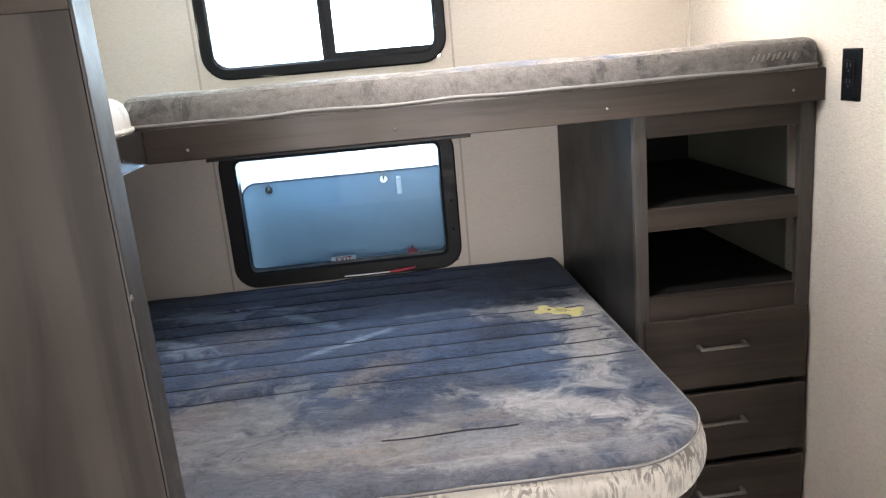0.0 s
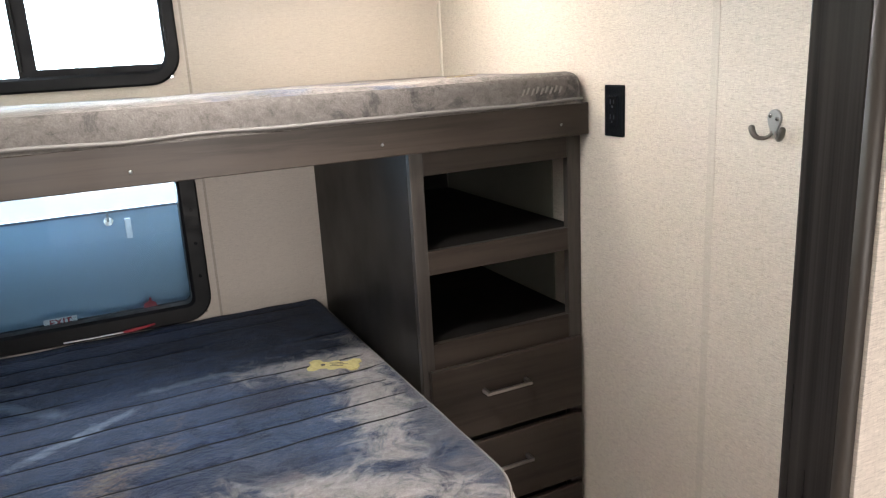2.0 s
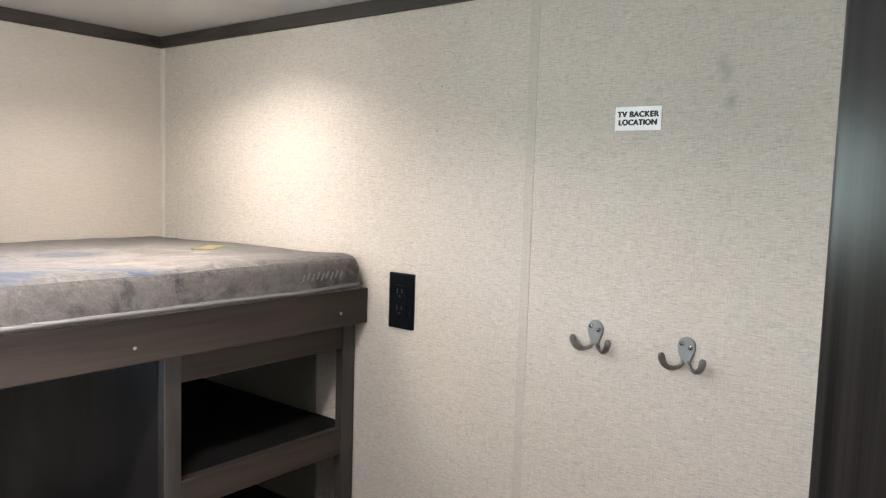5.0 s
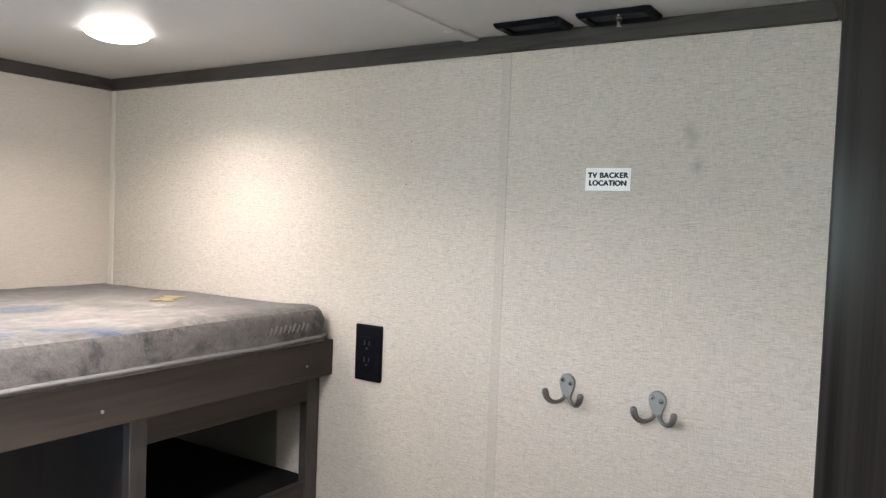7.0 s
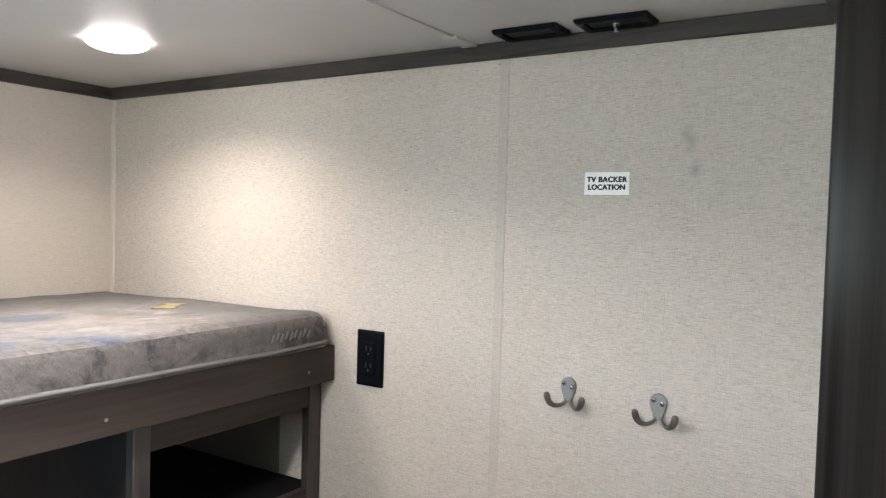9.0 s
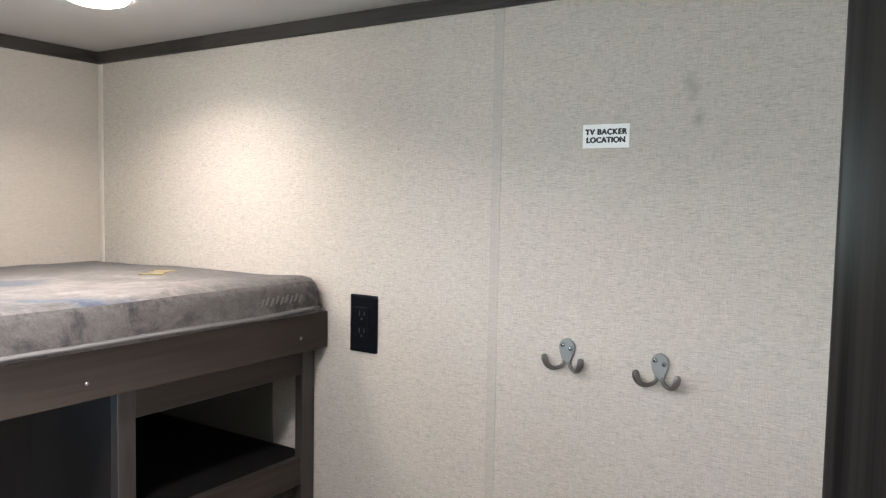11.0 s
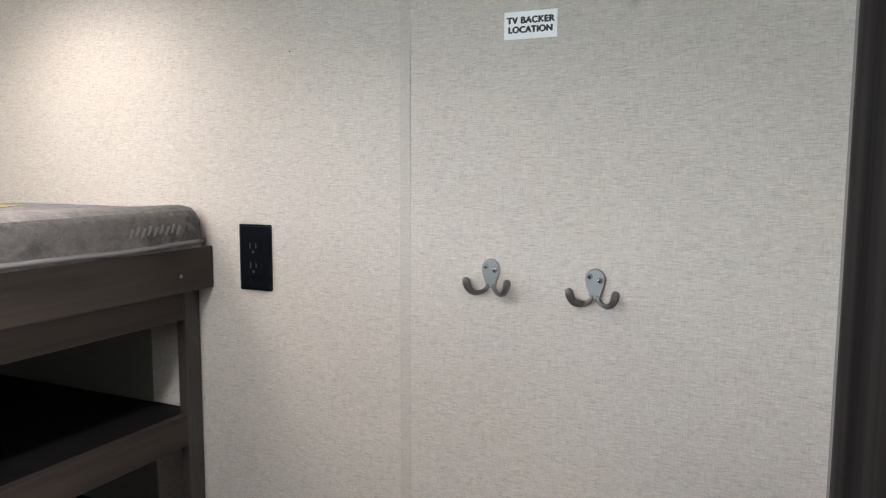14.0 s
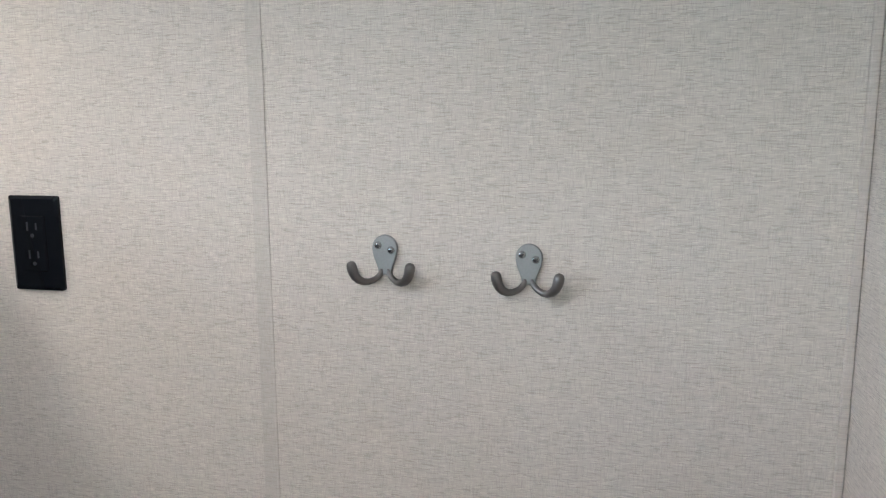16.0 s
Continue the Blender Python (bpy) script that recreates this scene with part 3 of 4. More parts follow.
part("jamb", jamb(DX1, DX1 + 0.034, -1), m_wood_jamb, door_frame)
part("jamb", jamb(DX0 - 0.0035, DX0, 1), m_edge, door_frame, "greyish scuffed edge strip")
part("header", box(DX0, DX1, 0.690, 0.757, HEAD, HEAD + 0.045, 0.0025), m_wood_along, door_frame)
for x in (DX1 + 0.010,):
    bm = add_tube(bmesh.new(), [(x, 0.688, 0.0), (x, 0.688, 0.7), (x, 0.688, 1.3), (x, 0.688, HEAD + 0.02)], 0.010, 14)
    part("rounded_casing", bm, m_partition, door_frame, smooth=True)
for x, z in ((DX1 - 0.0004, 0.98), (DX0 + 0.0004, 1.30), (DX1 - 0.0004, 0.45), (DX0 + 0.0004, 0.60)):
    part("screw", add_ball(bmesh.new(), (x, 0.722, z), (0.0015, 0.0035, 0.0035), 8), m_bronze, door_frame, smooth=True)

# the hall behind the camera, closed
HW = (-0.60, 0.80, 0.6, 1.7)
tagged(part("wall_hall_south", pierced_wall((XW - 0.06, HW[0], HW[1], 1.72), (0.0, HW[2], HW[3], CEIL), (HW,), wall_y, YS - 0.05, YS), m_wall), "plain cream wall with a window opening", "wall", **structure)
tagged(part("wall_hall_east", box(1.67, 1.72, YS, YN, 0.0, CEIL), m_wall), "plain cream vinyl wall", "wall", **structure)

# crown trim
for bmx in (box(XE - 0.012, XE, 0.7975, YN - 0.012, 1.965, CEIL, 0.002), box(DX1 + 0.012, XE, 0.7062, 0.797, 1.965, CEIL, 0.002), box(XW, XE, YN - 0.012, YN, 1.965, CEIL, 0.002)):
    tagged(part("trim", bmx, m_crown), "dark wood-grain crown trim along the ceiling", "trim", **structure)

# outdoors
ground = tagged(part("ground", box(-400, 400, 3.0 - 403, 400, -0.95, -0.85), m_ground), "pale gravel ground outside the trailer", "ground", **structure)
# added sheet that glows by itself, so the view outside burns out to white
tagged(part("backdrop", box(-160, 160, 70, 70.5, -0.85, 70), m_far), "added glowing sheet for the overexposed view outside the windows", "backdrop", **structure)


# ---- windows ----
def frame_mesh(x0, x1, z0, z1, width, r, y_front, y_back, make=wall_y):
    bm = bmesh.new()
    o, i = rounded_rect(x0, x1, z0, z1, r), rounded_rect(x0 + width, x1 - width, z0 + width, z1 - width, max(r - width, 0.02))
    o2, i2 = rounded_rect(x0 + 0.006, x1 - 0.006, z0 + 0.006, z1 - 0.006, r - 0.005), rounded_rect(x0 + width - 0.008, x1 - width + 0.008, z0 + width - 0.008, z1 - width + 0.008, max(r - width, 0.02) + 0.004)
    return ring_solid(bm, ((o, y_back), (o, y_front + 0.006), (o2, y_front), (i2, y_front + 0.002), (i, y_front + (0.010 if y_back > y_front else -0.010)), (i, y_back)), make)


def pane_mesh(x0, x1, z0, z1, y, r=0.03):
    return slab(rounded_rect(x0, x1, z0, z1, r), wall_y, y, y + 0.004)


window_1 = thing("window_1", (-0.129, YN, 1.487), "black-framed sliding window with rounded corners, bright outside", "window", **structure)
part("window_frame", frame_mesh(-0.520, 0.262, 1.487, 1.915, 0.040, 0.085, YN - 0.014, YN + 0.045), m_rubber, window_1, smooth=False)
bm = box(-0.140, -0.096, YN + 0.004, YN + 0.034, 1.524, 1.878, 0.003)
add_box(bm, -0.133, -0.127, YN - 0.001, YN + 0.010, 1.54, 1.86, 0.002)
part("mullion", bm, m_rubber, window_1)
part("sash_rail", box(-0.10, 0.226, YN + 0.004, YN + 0.030, 1.524, 1.545, 0.003), m_rubber, window_1)
for x0, x1, y in ((-0.488, -0.135, YN + 0.034), (-0.1, 0.228, YN + 0.022)):
    p = part("pane", pane_mesh(x0, x1, 1.522, 1.88, y), m_glass, window_1)
    p.visible_shadow = False
part("latch", box(0.228, 0.236, YN - 0.018, YN - 0.010, 1.60, 1.64, 0.002), m_rubber, window_1)

window_3 = thing("window_3", (XW, 1.32, 1.452), "black-framed window above the side bunk, bright outside", "window", **structure)
part("window_frame", frame_mesh(0.922, 1.718, 1.452, 1.878, 0.040, 0.085, XW + 0.014, XW - 0.045, wall_x), m_rubber, window_3)
p = part("pane", slab(rounded_rect(0.955, 1.685, 1.485, 1.845, 0.03), wall_x, XW - 0.034, XW - 0.030), m_glass, window_3)
p.visible_shadow = False

window_2 = thing("window_2", (-0.13, YN, 0.794), "black-framed emergency exit window above the lower bunk", "window", **structure)
part("window_frame", frame_mesh(-0.521, 0.256, 0.794, 1.280, 0.054, 0.075, YN - 0.016, YN + 0.045), m_rubber, window_2)
p = part("pane", pane_mesh(-0.480, 0.203, 0.835, 1.245, YN + 0.026, 0.035), m_glass_tinted, window_2)
p.visible_shadow = False
for z in (0.93, 1.03, 1.13):
    part("screw", cyl((0.232, YN - 0.0165, z), (0, 1, 0), 0.005, 0.003, 10), m_black, window_2)
label = part("exit_label", slab(rounded_rect(-0.198, -0.112, 0.838, 0.864, 0.001, 2), wall_y, YN + 0.0325, YN + 0.0335), m_paper, window_2, "white exit label with red letters")
letters("EXIT", 0.026, pose(-0.155, YN + 0.0318, 0.851, 90), m_red, label, spacing=1.1, bold=0.0008)
part("red_sticker", slab([(0.066, 0.848), (0.106, 0.848), (0.101, 0.862), (0.092, 0.866), (0.088, 0.882), (0.082, 0.866), (0.07, 0.862)], wall_y, YN + 0.0325, YN + 0.0335), m_red, window_2, "small red sticker on the glass")

pull = thing("release_pull", (-0.04, YN - 0.02, 0.80), "white and red release stick on the exit window sill", "window pull")
bm = add_tube(bmesh.new(), [(-0.155, YN - 0.026, 0.806), (-0.08, YN - 0.028, 0.8055), (0.0, YN - 0.028, 0.806)], 0.0022, 8)
part("rod", bm, m_white, pull, smooth=True)
bm = add_tube(bmesh.new(), [(0.0, YN - 0.028, 0.806), (0.025, YN - 0.028, 0.807), (0.05, YN - 0.028, 0.809), (0.088, YN - 0.026, 0.8125)], [0.003, 0.0055, 0.004, 0.0025], 8)
part("grip", bm, m_red, pull, "red plastic grip", smooth=True)

shade = thing("roller_shade", (-0.13, YN, 1.262), "dark roller shade housing rolled up above the lower window", "window shade")
part("housing", box(-0.565, 0.300, YN - 0.062, YN - 0.017, 1.262, 1.300, 0.005), m_wood_along, shade)
part("bottom_rail", box(-0.530, 0.262, YN - 0.052, YN - 0.030, 1.248, 1.2615, 0.003), m_rubber, shade)
for x in (-0.568, 0.302):
    part("end_cap", box(x - 0.004, x + 0.004, YN - 0.064, YN - 0.001, 1.258, 1.302, 0.002), m_rubber, shade)

hatch = thing("baggage_hatch", (0.0, 2.61, 0.2), "pale blue baggage hatch swung up outside the window", "hatch")
hatch_outline = rounded_rect(-0.478, 0.75, 0.25, 1.131, 0.05)
part("skin", slab(hatch_outline, wall_y, 2.612, 2.632), m_hatch, hatch)
part("edge", ring_solid(bmesh.new(), ((hatch_outline, 2.608), (rounded_rect(-0.484, 0.756, 0.244, 1.138, 0.055), 2.608), (rounded_rect(-0.484, 0.756, 0.244, 1.138, 0.055), 2.636), (hatch_outline, 2.636)), wall_y), m_hatch_edge, hatch, "dark edge strip")
for x in (-0.385, 0.012):
    lt = part("latch", cyl((x, 2.606, 1.108), (0, 1, 0), 0.013, 0.012, 18), m_screw, hatch, "round bright metal slam latch")
    part("bolt", box(x - 0.003, x + 0.003, 2.596, 2.612, 1.108, 1.140, 0.001), m_nickel, lt)
# pale reflection streak on the hatch, modelled as a thin white box
part("strut_tab", box(0.055, 0.072, 2.600, 2.612, 1.05, 1.11, 0.002), m_white, hatch)
part("hinge_arm", box(0.30, 0.33, 2.560, 2.612, 0.22, 0.30, 0.004), m_nickel, hatch)


# ---- blind rail above the lower window ----
blind = thing("window_blind", (-0.12, 2.47, 1.237), "rolled-up window blind with a brown head rail and black bar", "blind")
part("head_rail", box(-0.600, 0.392, 2.455, 2.4885, 1.252, 1.300, 0.003), m_wood_along, blind)
part("bottom_bar", box(-0.548, 0.312, 2.459, 2.4875, 1.2385, 1.2515, 0.002), m_black_dull, blind, "black bottom bar")


# ---- upper bunk ----
BX, BY = -0.504, 1.713
bunk = thing("upper_bunk", (0.28, BY, 1.325), "dark wood-grain bunk platform with a flat front rail", "bunk bed")
bm = box(BX, XE - 0.002, BY, BY + 0.019, 1.325, 1.400, 0.002)
part("front_rail", bm, m_wood_along, bunk)
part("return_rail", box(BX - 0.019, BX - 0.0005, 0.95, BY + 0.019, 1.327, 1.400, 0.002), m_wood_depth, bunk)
part("platform", box(XW, XE - 0.001, BY + 0.0195, YN - 0.001, 1.345, 1.375), m_ceiling, bunk, "pale painted board")
part("platform", box(XW, BX - 0.0195, 0.95, BY + 0.019, 1.345, 1.375), m_ceiling, bunk, "pale painted board")
part("ledge", box(XW, BX - 0.02, 0.95, YN - 0.07, 1.318, 1.3445, 0.002), m_white, bunk)
for x, z in ((-0.412, 1.349), (0.051, 1.352), (0.541, 1.352), (0.989, 1.354)):
    part("screw", add_ball(bmesh.new(), (x, BY - 0.0005, z), (0.0034, 0.0020, 0.0034), 10), m_nickel, bunk, "satin screw head", smooth=True)
part("screw", add_ball(bmesh.new(), (BX + 0.0005, 1.56, 1.352), (0.0020, 0.0034, 0.0034), 10), m_nickel, bunk, "satin screw head", smooth=True)


def cushion(x0, x1, y0, y1, z0, z1, edge, wobble, seed, nx=70, ny=30, sag=0.0):
    """A soft block: flat sides, rounded upper edge, gently uneven, sinking by sag towards the back."""
    bm = bmesh.new()

    def axis_steps(a, b, k):
        s = [0, edge * 0.08, edge * 0.3, edge * 0.6, edge] + [edge + (b - a - 2 * edge) * i / k for i in range(1, k)]
        s += [b - a - e for e in (edge, edge * 0.6, edge * 0.3, edge * 0.08, 0)]
        return [a + t for t in s]

    xs, ys = axis_steps(x0, x1, nx), axis_steps(y0, y1, ny)

    def drop(d):
        d = min(d, edge)
        return edge - math.sqrt(max(edge * edge - (edge - d) ** 2, 0))

    rows = []
    for y in ys:
        row = []
        for x in xs:
            dx, dy = min(x - x0, x1 - x), min(y - y0, y1 - y)
            d = edge - math.hypot(max(edge - dx, 0), max(edge - dy, 0))
            z = z1 - sag * (y - y0) / (y1 - y0) - drop(max(d, 0)) + (noise.noise(Vector((x * 4 + seed, y * 4, 0))) + 0.4 * noise.noise(Vector((x * 13, y * 13, seed)))) * wobble * min(1, max(d, 0) / edge)
            px, py = x, y
            if dx < edge and dy < edge and d < 0:
                cx, cy = (x0 + edge if x - x0 < edge else x1 - edge), (y0 + edge if y - y0 < edge else y1 - edge)
                f = edge / math.hypot(x - cx, y - cy)
                px, py = cx + (x - cx) * f, cy + (y - cy) * f
            row.append(bm.verts.new((px, py, z)))
        rows.append(row)
    for j in range(len(ys) - 1):
        for i in range(len(xs) - 1):
            bm.faces.new((rows[j][i], rows[j][i + 1], rows[j + 1][i + 1], rows[j + 1][i]))
    rim = rows[0] + [r[-1] for r in rows[1:]] + rows[-1][-2::-1] + [r[0] for r in rows[-2:0:-1]]
    mx, my = (x0 + x1) / 2, (y0 + y1) / 2
    last = rim
    for f in (0.25, 0.5, 0.75, 1.0):
        nxt = []
        for v in rim:
            zz = v.co.z + (z0 - v.co.z) * f
            w = noise.noise(Vector((v.co.x * 6, v.co.y * 6, f * 2 + seed))) * wobble * 0.8 * math.sin(math.pi * f)
            out = Vector((v.co.x - mx, v.co.y - my, 0))
            out = Vector((math.copysign(1, out.x) if abs(out.x) > (x1 - x0) / 2 - edge * 0.9 else 0, math.copysign(1, out.y) if abs(out.y) > (y1 - y0) / 2 - edge * 0.9 else 0, 0))
            nxt.append(bm.verts.new((v.co.x + out.x * w, v.co.y + out.y * w, zz)))
        for k in range(len(rim)):
            j = (k + 1) % len(rim)
            bm.faces.new((last[k], last[j], nxt[j], nxt[k]))
        last = nxt
    bm.faces.new(last)
    return bm


mattress_up = thing("mattress", (0.28, 2.1, 1.377), "thin grey plush bunk mattress with pale piping on the upper bunk", "mattress", "bunk mattresses")
part("cover", cushion(BX - 0.045, XE - 0.006, BY + 0.004, YN - 0.004, 1.3755, 1.474, 0.034, 0.006, 3.1, sag=0.016), m_plush_up, mattress_up, smooth=True)
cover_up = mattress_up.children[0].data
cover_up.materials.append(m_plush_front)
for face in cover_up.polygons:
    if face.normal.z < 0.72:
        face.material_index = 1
pts = [(BX - 0.025 + (XE - 0.012 - BX + 0.005) * i / 60, BY + 0.003, 1.408 + 0.0035 * noise.noise(Vector((i * 0.16, 2, 5)))) for i in range(61)]
pts += [(XE - 0.008, BY + 0.016, 1.409), (XE - 0.006, BY + 0.04, 1.409), (XE - 0.006, BY + 0.10, 1.409)]
part("piping", add_tube(bmesh.new(), pts, 0.0038, 8), m_grey_piping, mattress_up, "pale grey piping", smooth=True)
# woven mark near the end of the front side: slanted leaf strokes
for i in range(9):
    x = 0.885 + i * 0.0125
    zc = 1.4345 + (0.002 if i % 2 else -0.001)
    bm = slab([(x, zc - 0.008), (x + 0.005, zc - 0.006), (x + 0.011, zc + 0.007), (x + 0.0065, zc + 0.008)], wall_y, BY + 0.0022, BY + 0.006)
    part("woven_stroke", bm, m_woven, mattress_up)

mattress_side = thing("mattress", (-0.9, 1.3, 1.377), "grey plush bunk mattress with a cream end", "mattress", "bunk mattresses")
part("cover", cushion(XW + 0.01, BX - 0.004, 0.98, BY - 0.02, 1.3755, 1.474, 0.034, 0.006, 8.3, 30, 30), m_band, mattress_side, smooth=True)
part("piping", add_tube(bmesh.new(), [(BX - 0.003, 0.99, 1.408), (BX - 0.001, 1.3, 1.406), (BX - 0.002, BY - 0.05, 1.408), (BX - 0.01, BY - 0.022, 1.409), (BX - 0.06, BY - 0.018, 1.409)], 0.005, 8), m_piping, mattress_side, smooth=True)


# ---- drawer cabinet ----
CX0, CX1, CY = 0.613, 1.068, 1.748
cabinet = thing("drawer_cabinet", (0.84, 2.1, 0), "dark wood-grain cabinet with two open shelves above drawers", "cabinet")
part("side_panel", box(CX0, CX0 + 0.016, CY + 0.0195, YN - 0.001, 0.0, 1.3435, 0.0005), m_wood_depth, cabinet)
part("stile", box(CX0, 0.646, CY, CY + 0.019, 0.0, 1.3245, 0.0015), m_wood_up, cabinet)
part("stile", box(1.030, CX1, CY, CY + 0.019, 0.0, 1.3245, 0.0015), m_wood_up, cabinet)
for z0, z1 in ((1.269, 1.3245), (1.038, 1.094), (0.800, 0.867), (0.0, 0.20)):
    part("rail", box(0.6462, 1.0298, CY + 0.001, CY + 0.019, z0, z1, 0.001), m_wood_along, cabinet)
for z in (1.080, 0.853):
    part("shelf", box(CX0 + 0.0165, XE - 0.001, CY + 0.0195, YN - 0.0145, z, z + 0.012), m_recess_shade, cabinet, "shelf board coloured near-black for the shade inside the recess")
# added sheet that keeps the back of the recess as dark as its shade
part("back_panel", box(CX0 + 0.0165, XE - 0.001, YN - 0.014, YN - 0.0015, 0.80, 1.3435), m_recess_shade, cabinet, "panel added at the back, near-black for the shade of the recess")
part("liner_panel", box(XE - 0.0045, XE - 0.001, 1.870, YN - 0.0145, 1.0925, 1.3435), m_liner, cabinet, "grey-green liner panel")
part("liner_panel", box(XE - 0.0045, XE - 0.001, 1.866, YN - 0.0145, 0.8655, 1.0795), m_liner, cabinet, "grey-green liner panel")
part("drawer_box", box(CX0 + 0.03, XE - 0.04, CY + 0.0195, YN - 0.05, 0.22, 0.79), m_black_dull, cabinet)
for k, (z0, z1) in enumerate(((0.612, 0.806), (0.402, 0.594), (0.192, 0.383))):
    d = part("drawer_front", box(0.628, 1.058, CY - 0.0165, CY - 0.0005, z0, z1, 0.003), m_wood_along, cabinet)
    hz, y = z1 - 0.076, CY - 0.0165
    bm = box(0.760, 0.887, y - 0.030, y - 0.024, hz - 0.0042, hz + 0.0042, 0.0014)
    add_box(bm, 0.760, 0.769, y - 0.024, y - 0.0003, hz - 0.005, hz + 0.005, 0.0015)
    add_box(bm, 0.878, 0.887, y - 0.024, y - 0.0003, hz - 0.005, hz + 0.005, 0.0015)
    part("handle", bm, m_handle, d, "satin metal bar handle")


# ---- lower bunk ----
MX0, MX1, MY0, MY1, MZ0, MZ1, MR = -1.29, 0.585, 1.158, YN - 0.006, 0.675, 0.790, 0.20


def reach(y):
    """The right-hand edge of the mattress at y."""
    if y >= MY0 + MR:
        return MX1
    return MX1 - MR + math.sqrt(max(MR * MR - (MY0 + MR - y) ** 2, 0))


def stitch_sway(x, t):
    return 0.010 * noise.noise(Vector((x * 1.3, t * 7, 1)))


tuft_rows = [1.235 + 0.094 * k for k in range(14)]
ys = sorted(set([MY0, MY0 + 0.002, MY0 + 0.006, MY0 + 0.012, MY0 + 0.02, MY0 + 0.03, MY0 + 0.045, MY0 + 0.06] + [MY1 - 0.02, MY1] + [round(t + o, 4) for t in tuft_rows for o in (-0.035, -0.012, -0.005, 0, 0.005, 0.012, 0.04) if MY0 + 0.06 < t + o < MY1 - 0.02]))
us = [i / 90 for i in range(85)] + [0.945, 0.955, 0.965, 0.972, 0.979, 0.985, 0.99, 0.995, 0.998, 1.0]
bm = bmesh.new()
rows = []
for y in ys:
    row = []
    for u in us:
        x = MX0 + (reach(y) - MX0) * u
        if y < MY0 + MR and x > MX1 - MR:
            d = MR - math.hypot(x - (MX1 - MR), y - (MY0 + MR))
        else:
            d = min(y - MY0, MX1 - x)
        e = 0.022
        dd = max(min(d, e), 0)
        z = MZ1 - (e - math.sqrt(max(e * e - (e - dd) ** 2, 0)))
        near = min(abs(y + stitch_sway(x, t) - t) for t in tuft_rows)
        keep = min(1.0, max(0.0, 0.75 + 1.3 * noise.noise(Vector((x * 2.0, y * 5, 7)))))
        z -= 0.0045 * keep * math.exp(-(near / 0.006) ** 2) * min(1, d / 0.05 if d > 0 else 0)
        z += (0.005 * noise.noise(Vector((x * 3, y * 3, 2))) + 0.0028 * noise.noise(Vector((x * 11, y * 11, 4)))) * min(1, max(d, 0) / 0.06)
        row.append(bm.verts.new((x, y, z)))
    rows.append(row)
for j in range(len(ys) - 1):
    for i in range(len(us) - 1):
        bm.faces.new((rows[j][i], rows[j][i + 1], rows[j + 1][i + 1], rows[j + 1][i]))
mattress_low = thing("mattress", (-0.35, 1.8, MZ0), "large blue-grey plush mattress with cream side band on the lower bunk", "mattress")
part("cover", bm, m_plush_low, mattress_low, "blue-grey brushed plush top with stitched lines", smooth=True)

# sunk dark stitching, broken where the pile covers it
for t in tuft_rows:
    run = []
    for k in range(150):
        x = MX0 + 0.02 + (reach(t) - 0.03 - MX0) * k / 149
        y = t - stitch_sway(x, t)
        if noise.noise(Vector((x * 2.0, y * 5, 7))) > -0.15 + 0.30 * (y < 1.55) and k < 149:
            run.append((x, y, MZ1 - 0.0026 + 0.005 * noise.noise(Vector((x * 3, y * 3, 2))) + 0.0028 * noise.noise(Vector((x * 11, y * 11, 4)))))
        else:
            if len(run) > 4:
                part("stitching", add_tube(bmesh.new(), run, 0.0018, 5), m_stitch, mattress_low, "dark stitched line")
            run = []

outline = [(MX0, MY0), (-0.6, MY0), (-0.2, MY0), (0.0, MY0), (0.1, MY0), (0.2, MY0), (0.3, MY0)]
outline += [(MX1 - MR + MR * math.sin(radians(a)), MY0 + MR - MR * math.cos(radians(a))) for a in range(0, 91, 6)]
outline += [(MX1, MY0 + MR + (MY1 - MY0 - MR) * k / 14) for k in range(1, 15)]
dense = []
for (xa, ya), (xb, yb) in zip(outline, outline[1:]):
    k = max(1, int(math.hypot(xb - xa, yb - ya) / 0.02))
    dense += [(xa + (xb - xa) * i / k, ya + (yb - ya) * i / k) for i in range(k)]
dense.append(outline[-1])


def outward(i):
    a, c = dense[max(i - 1, 0)], dense[min(i + 1, len(dense) - 1)]
    v = Vector((c[1] - a[1], -(c[0] - a[0]), 0))
    return v.normalized()


bm = bmesh.new()
prev = None
for z, o in ((MZ1 - 0.022, 0.0), (MZ1 - 0.03, 0.006), (MZ1 - 0.05, 0.012), (MZ1 - 0.07, 0.013), (MZ1 - 0.09, 0.011), (MZ1 - 0.105, 0.005), (MZ0, -0.004)):
    ring = []
    for i, (x, y) in enumerate(dense):
        p = Vector((x, y, z)) + outward(i) * (o + 0.003 * noise.noise(Vector((x * 14, y * 14, z * 20))))
        ring.append(bm.verts.new(p))
    if prev:
        for i in range(len(ring) - 1):
            bm.faces.new((prev[i], prev[i + 1], ring[i + 1], ring[i]))
    prev = ring
back = [bm.verts.new((MX0, MY1, MZ0))]
bm.faces.new(prev + back)
part("side_band", bm, m_band, mattress_low, "cream fabric band with dark brushed streaks", smooth=True)
pts = [Vector((x, y, MZ1 - 0.016 + 0.0015 * noise.noise(Vector((x * 9, y * 9, 1))))) + outward(i) * 0.001 for i, (x, y) in enumerate(dense)]
part("piping", add_tube(bmesh.new(), pts, 0.0026, 8), m_grey_piping, mattress_low, "cream piping", smooth=True)

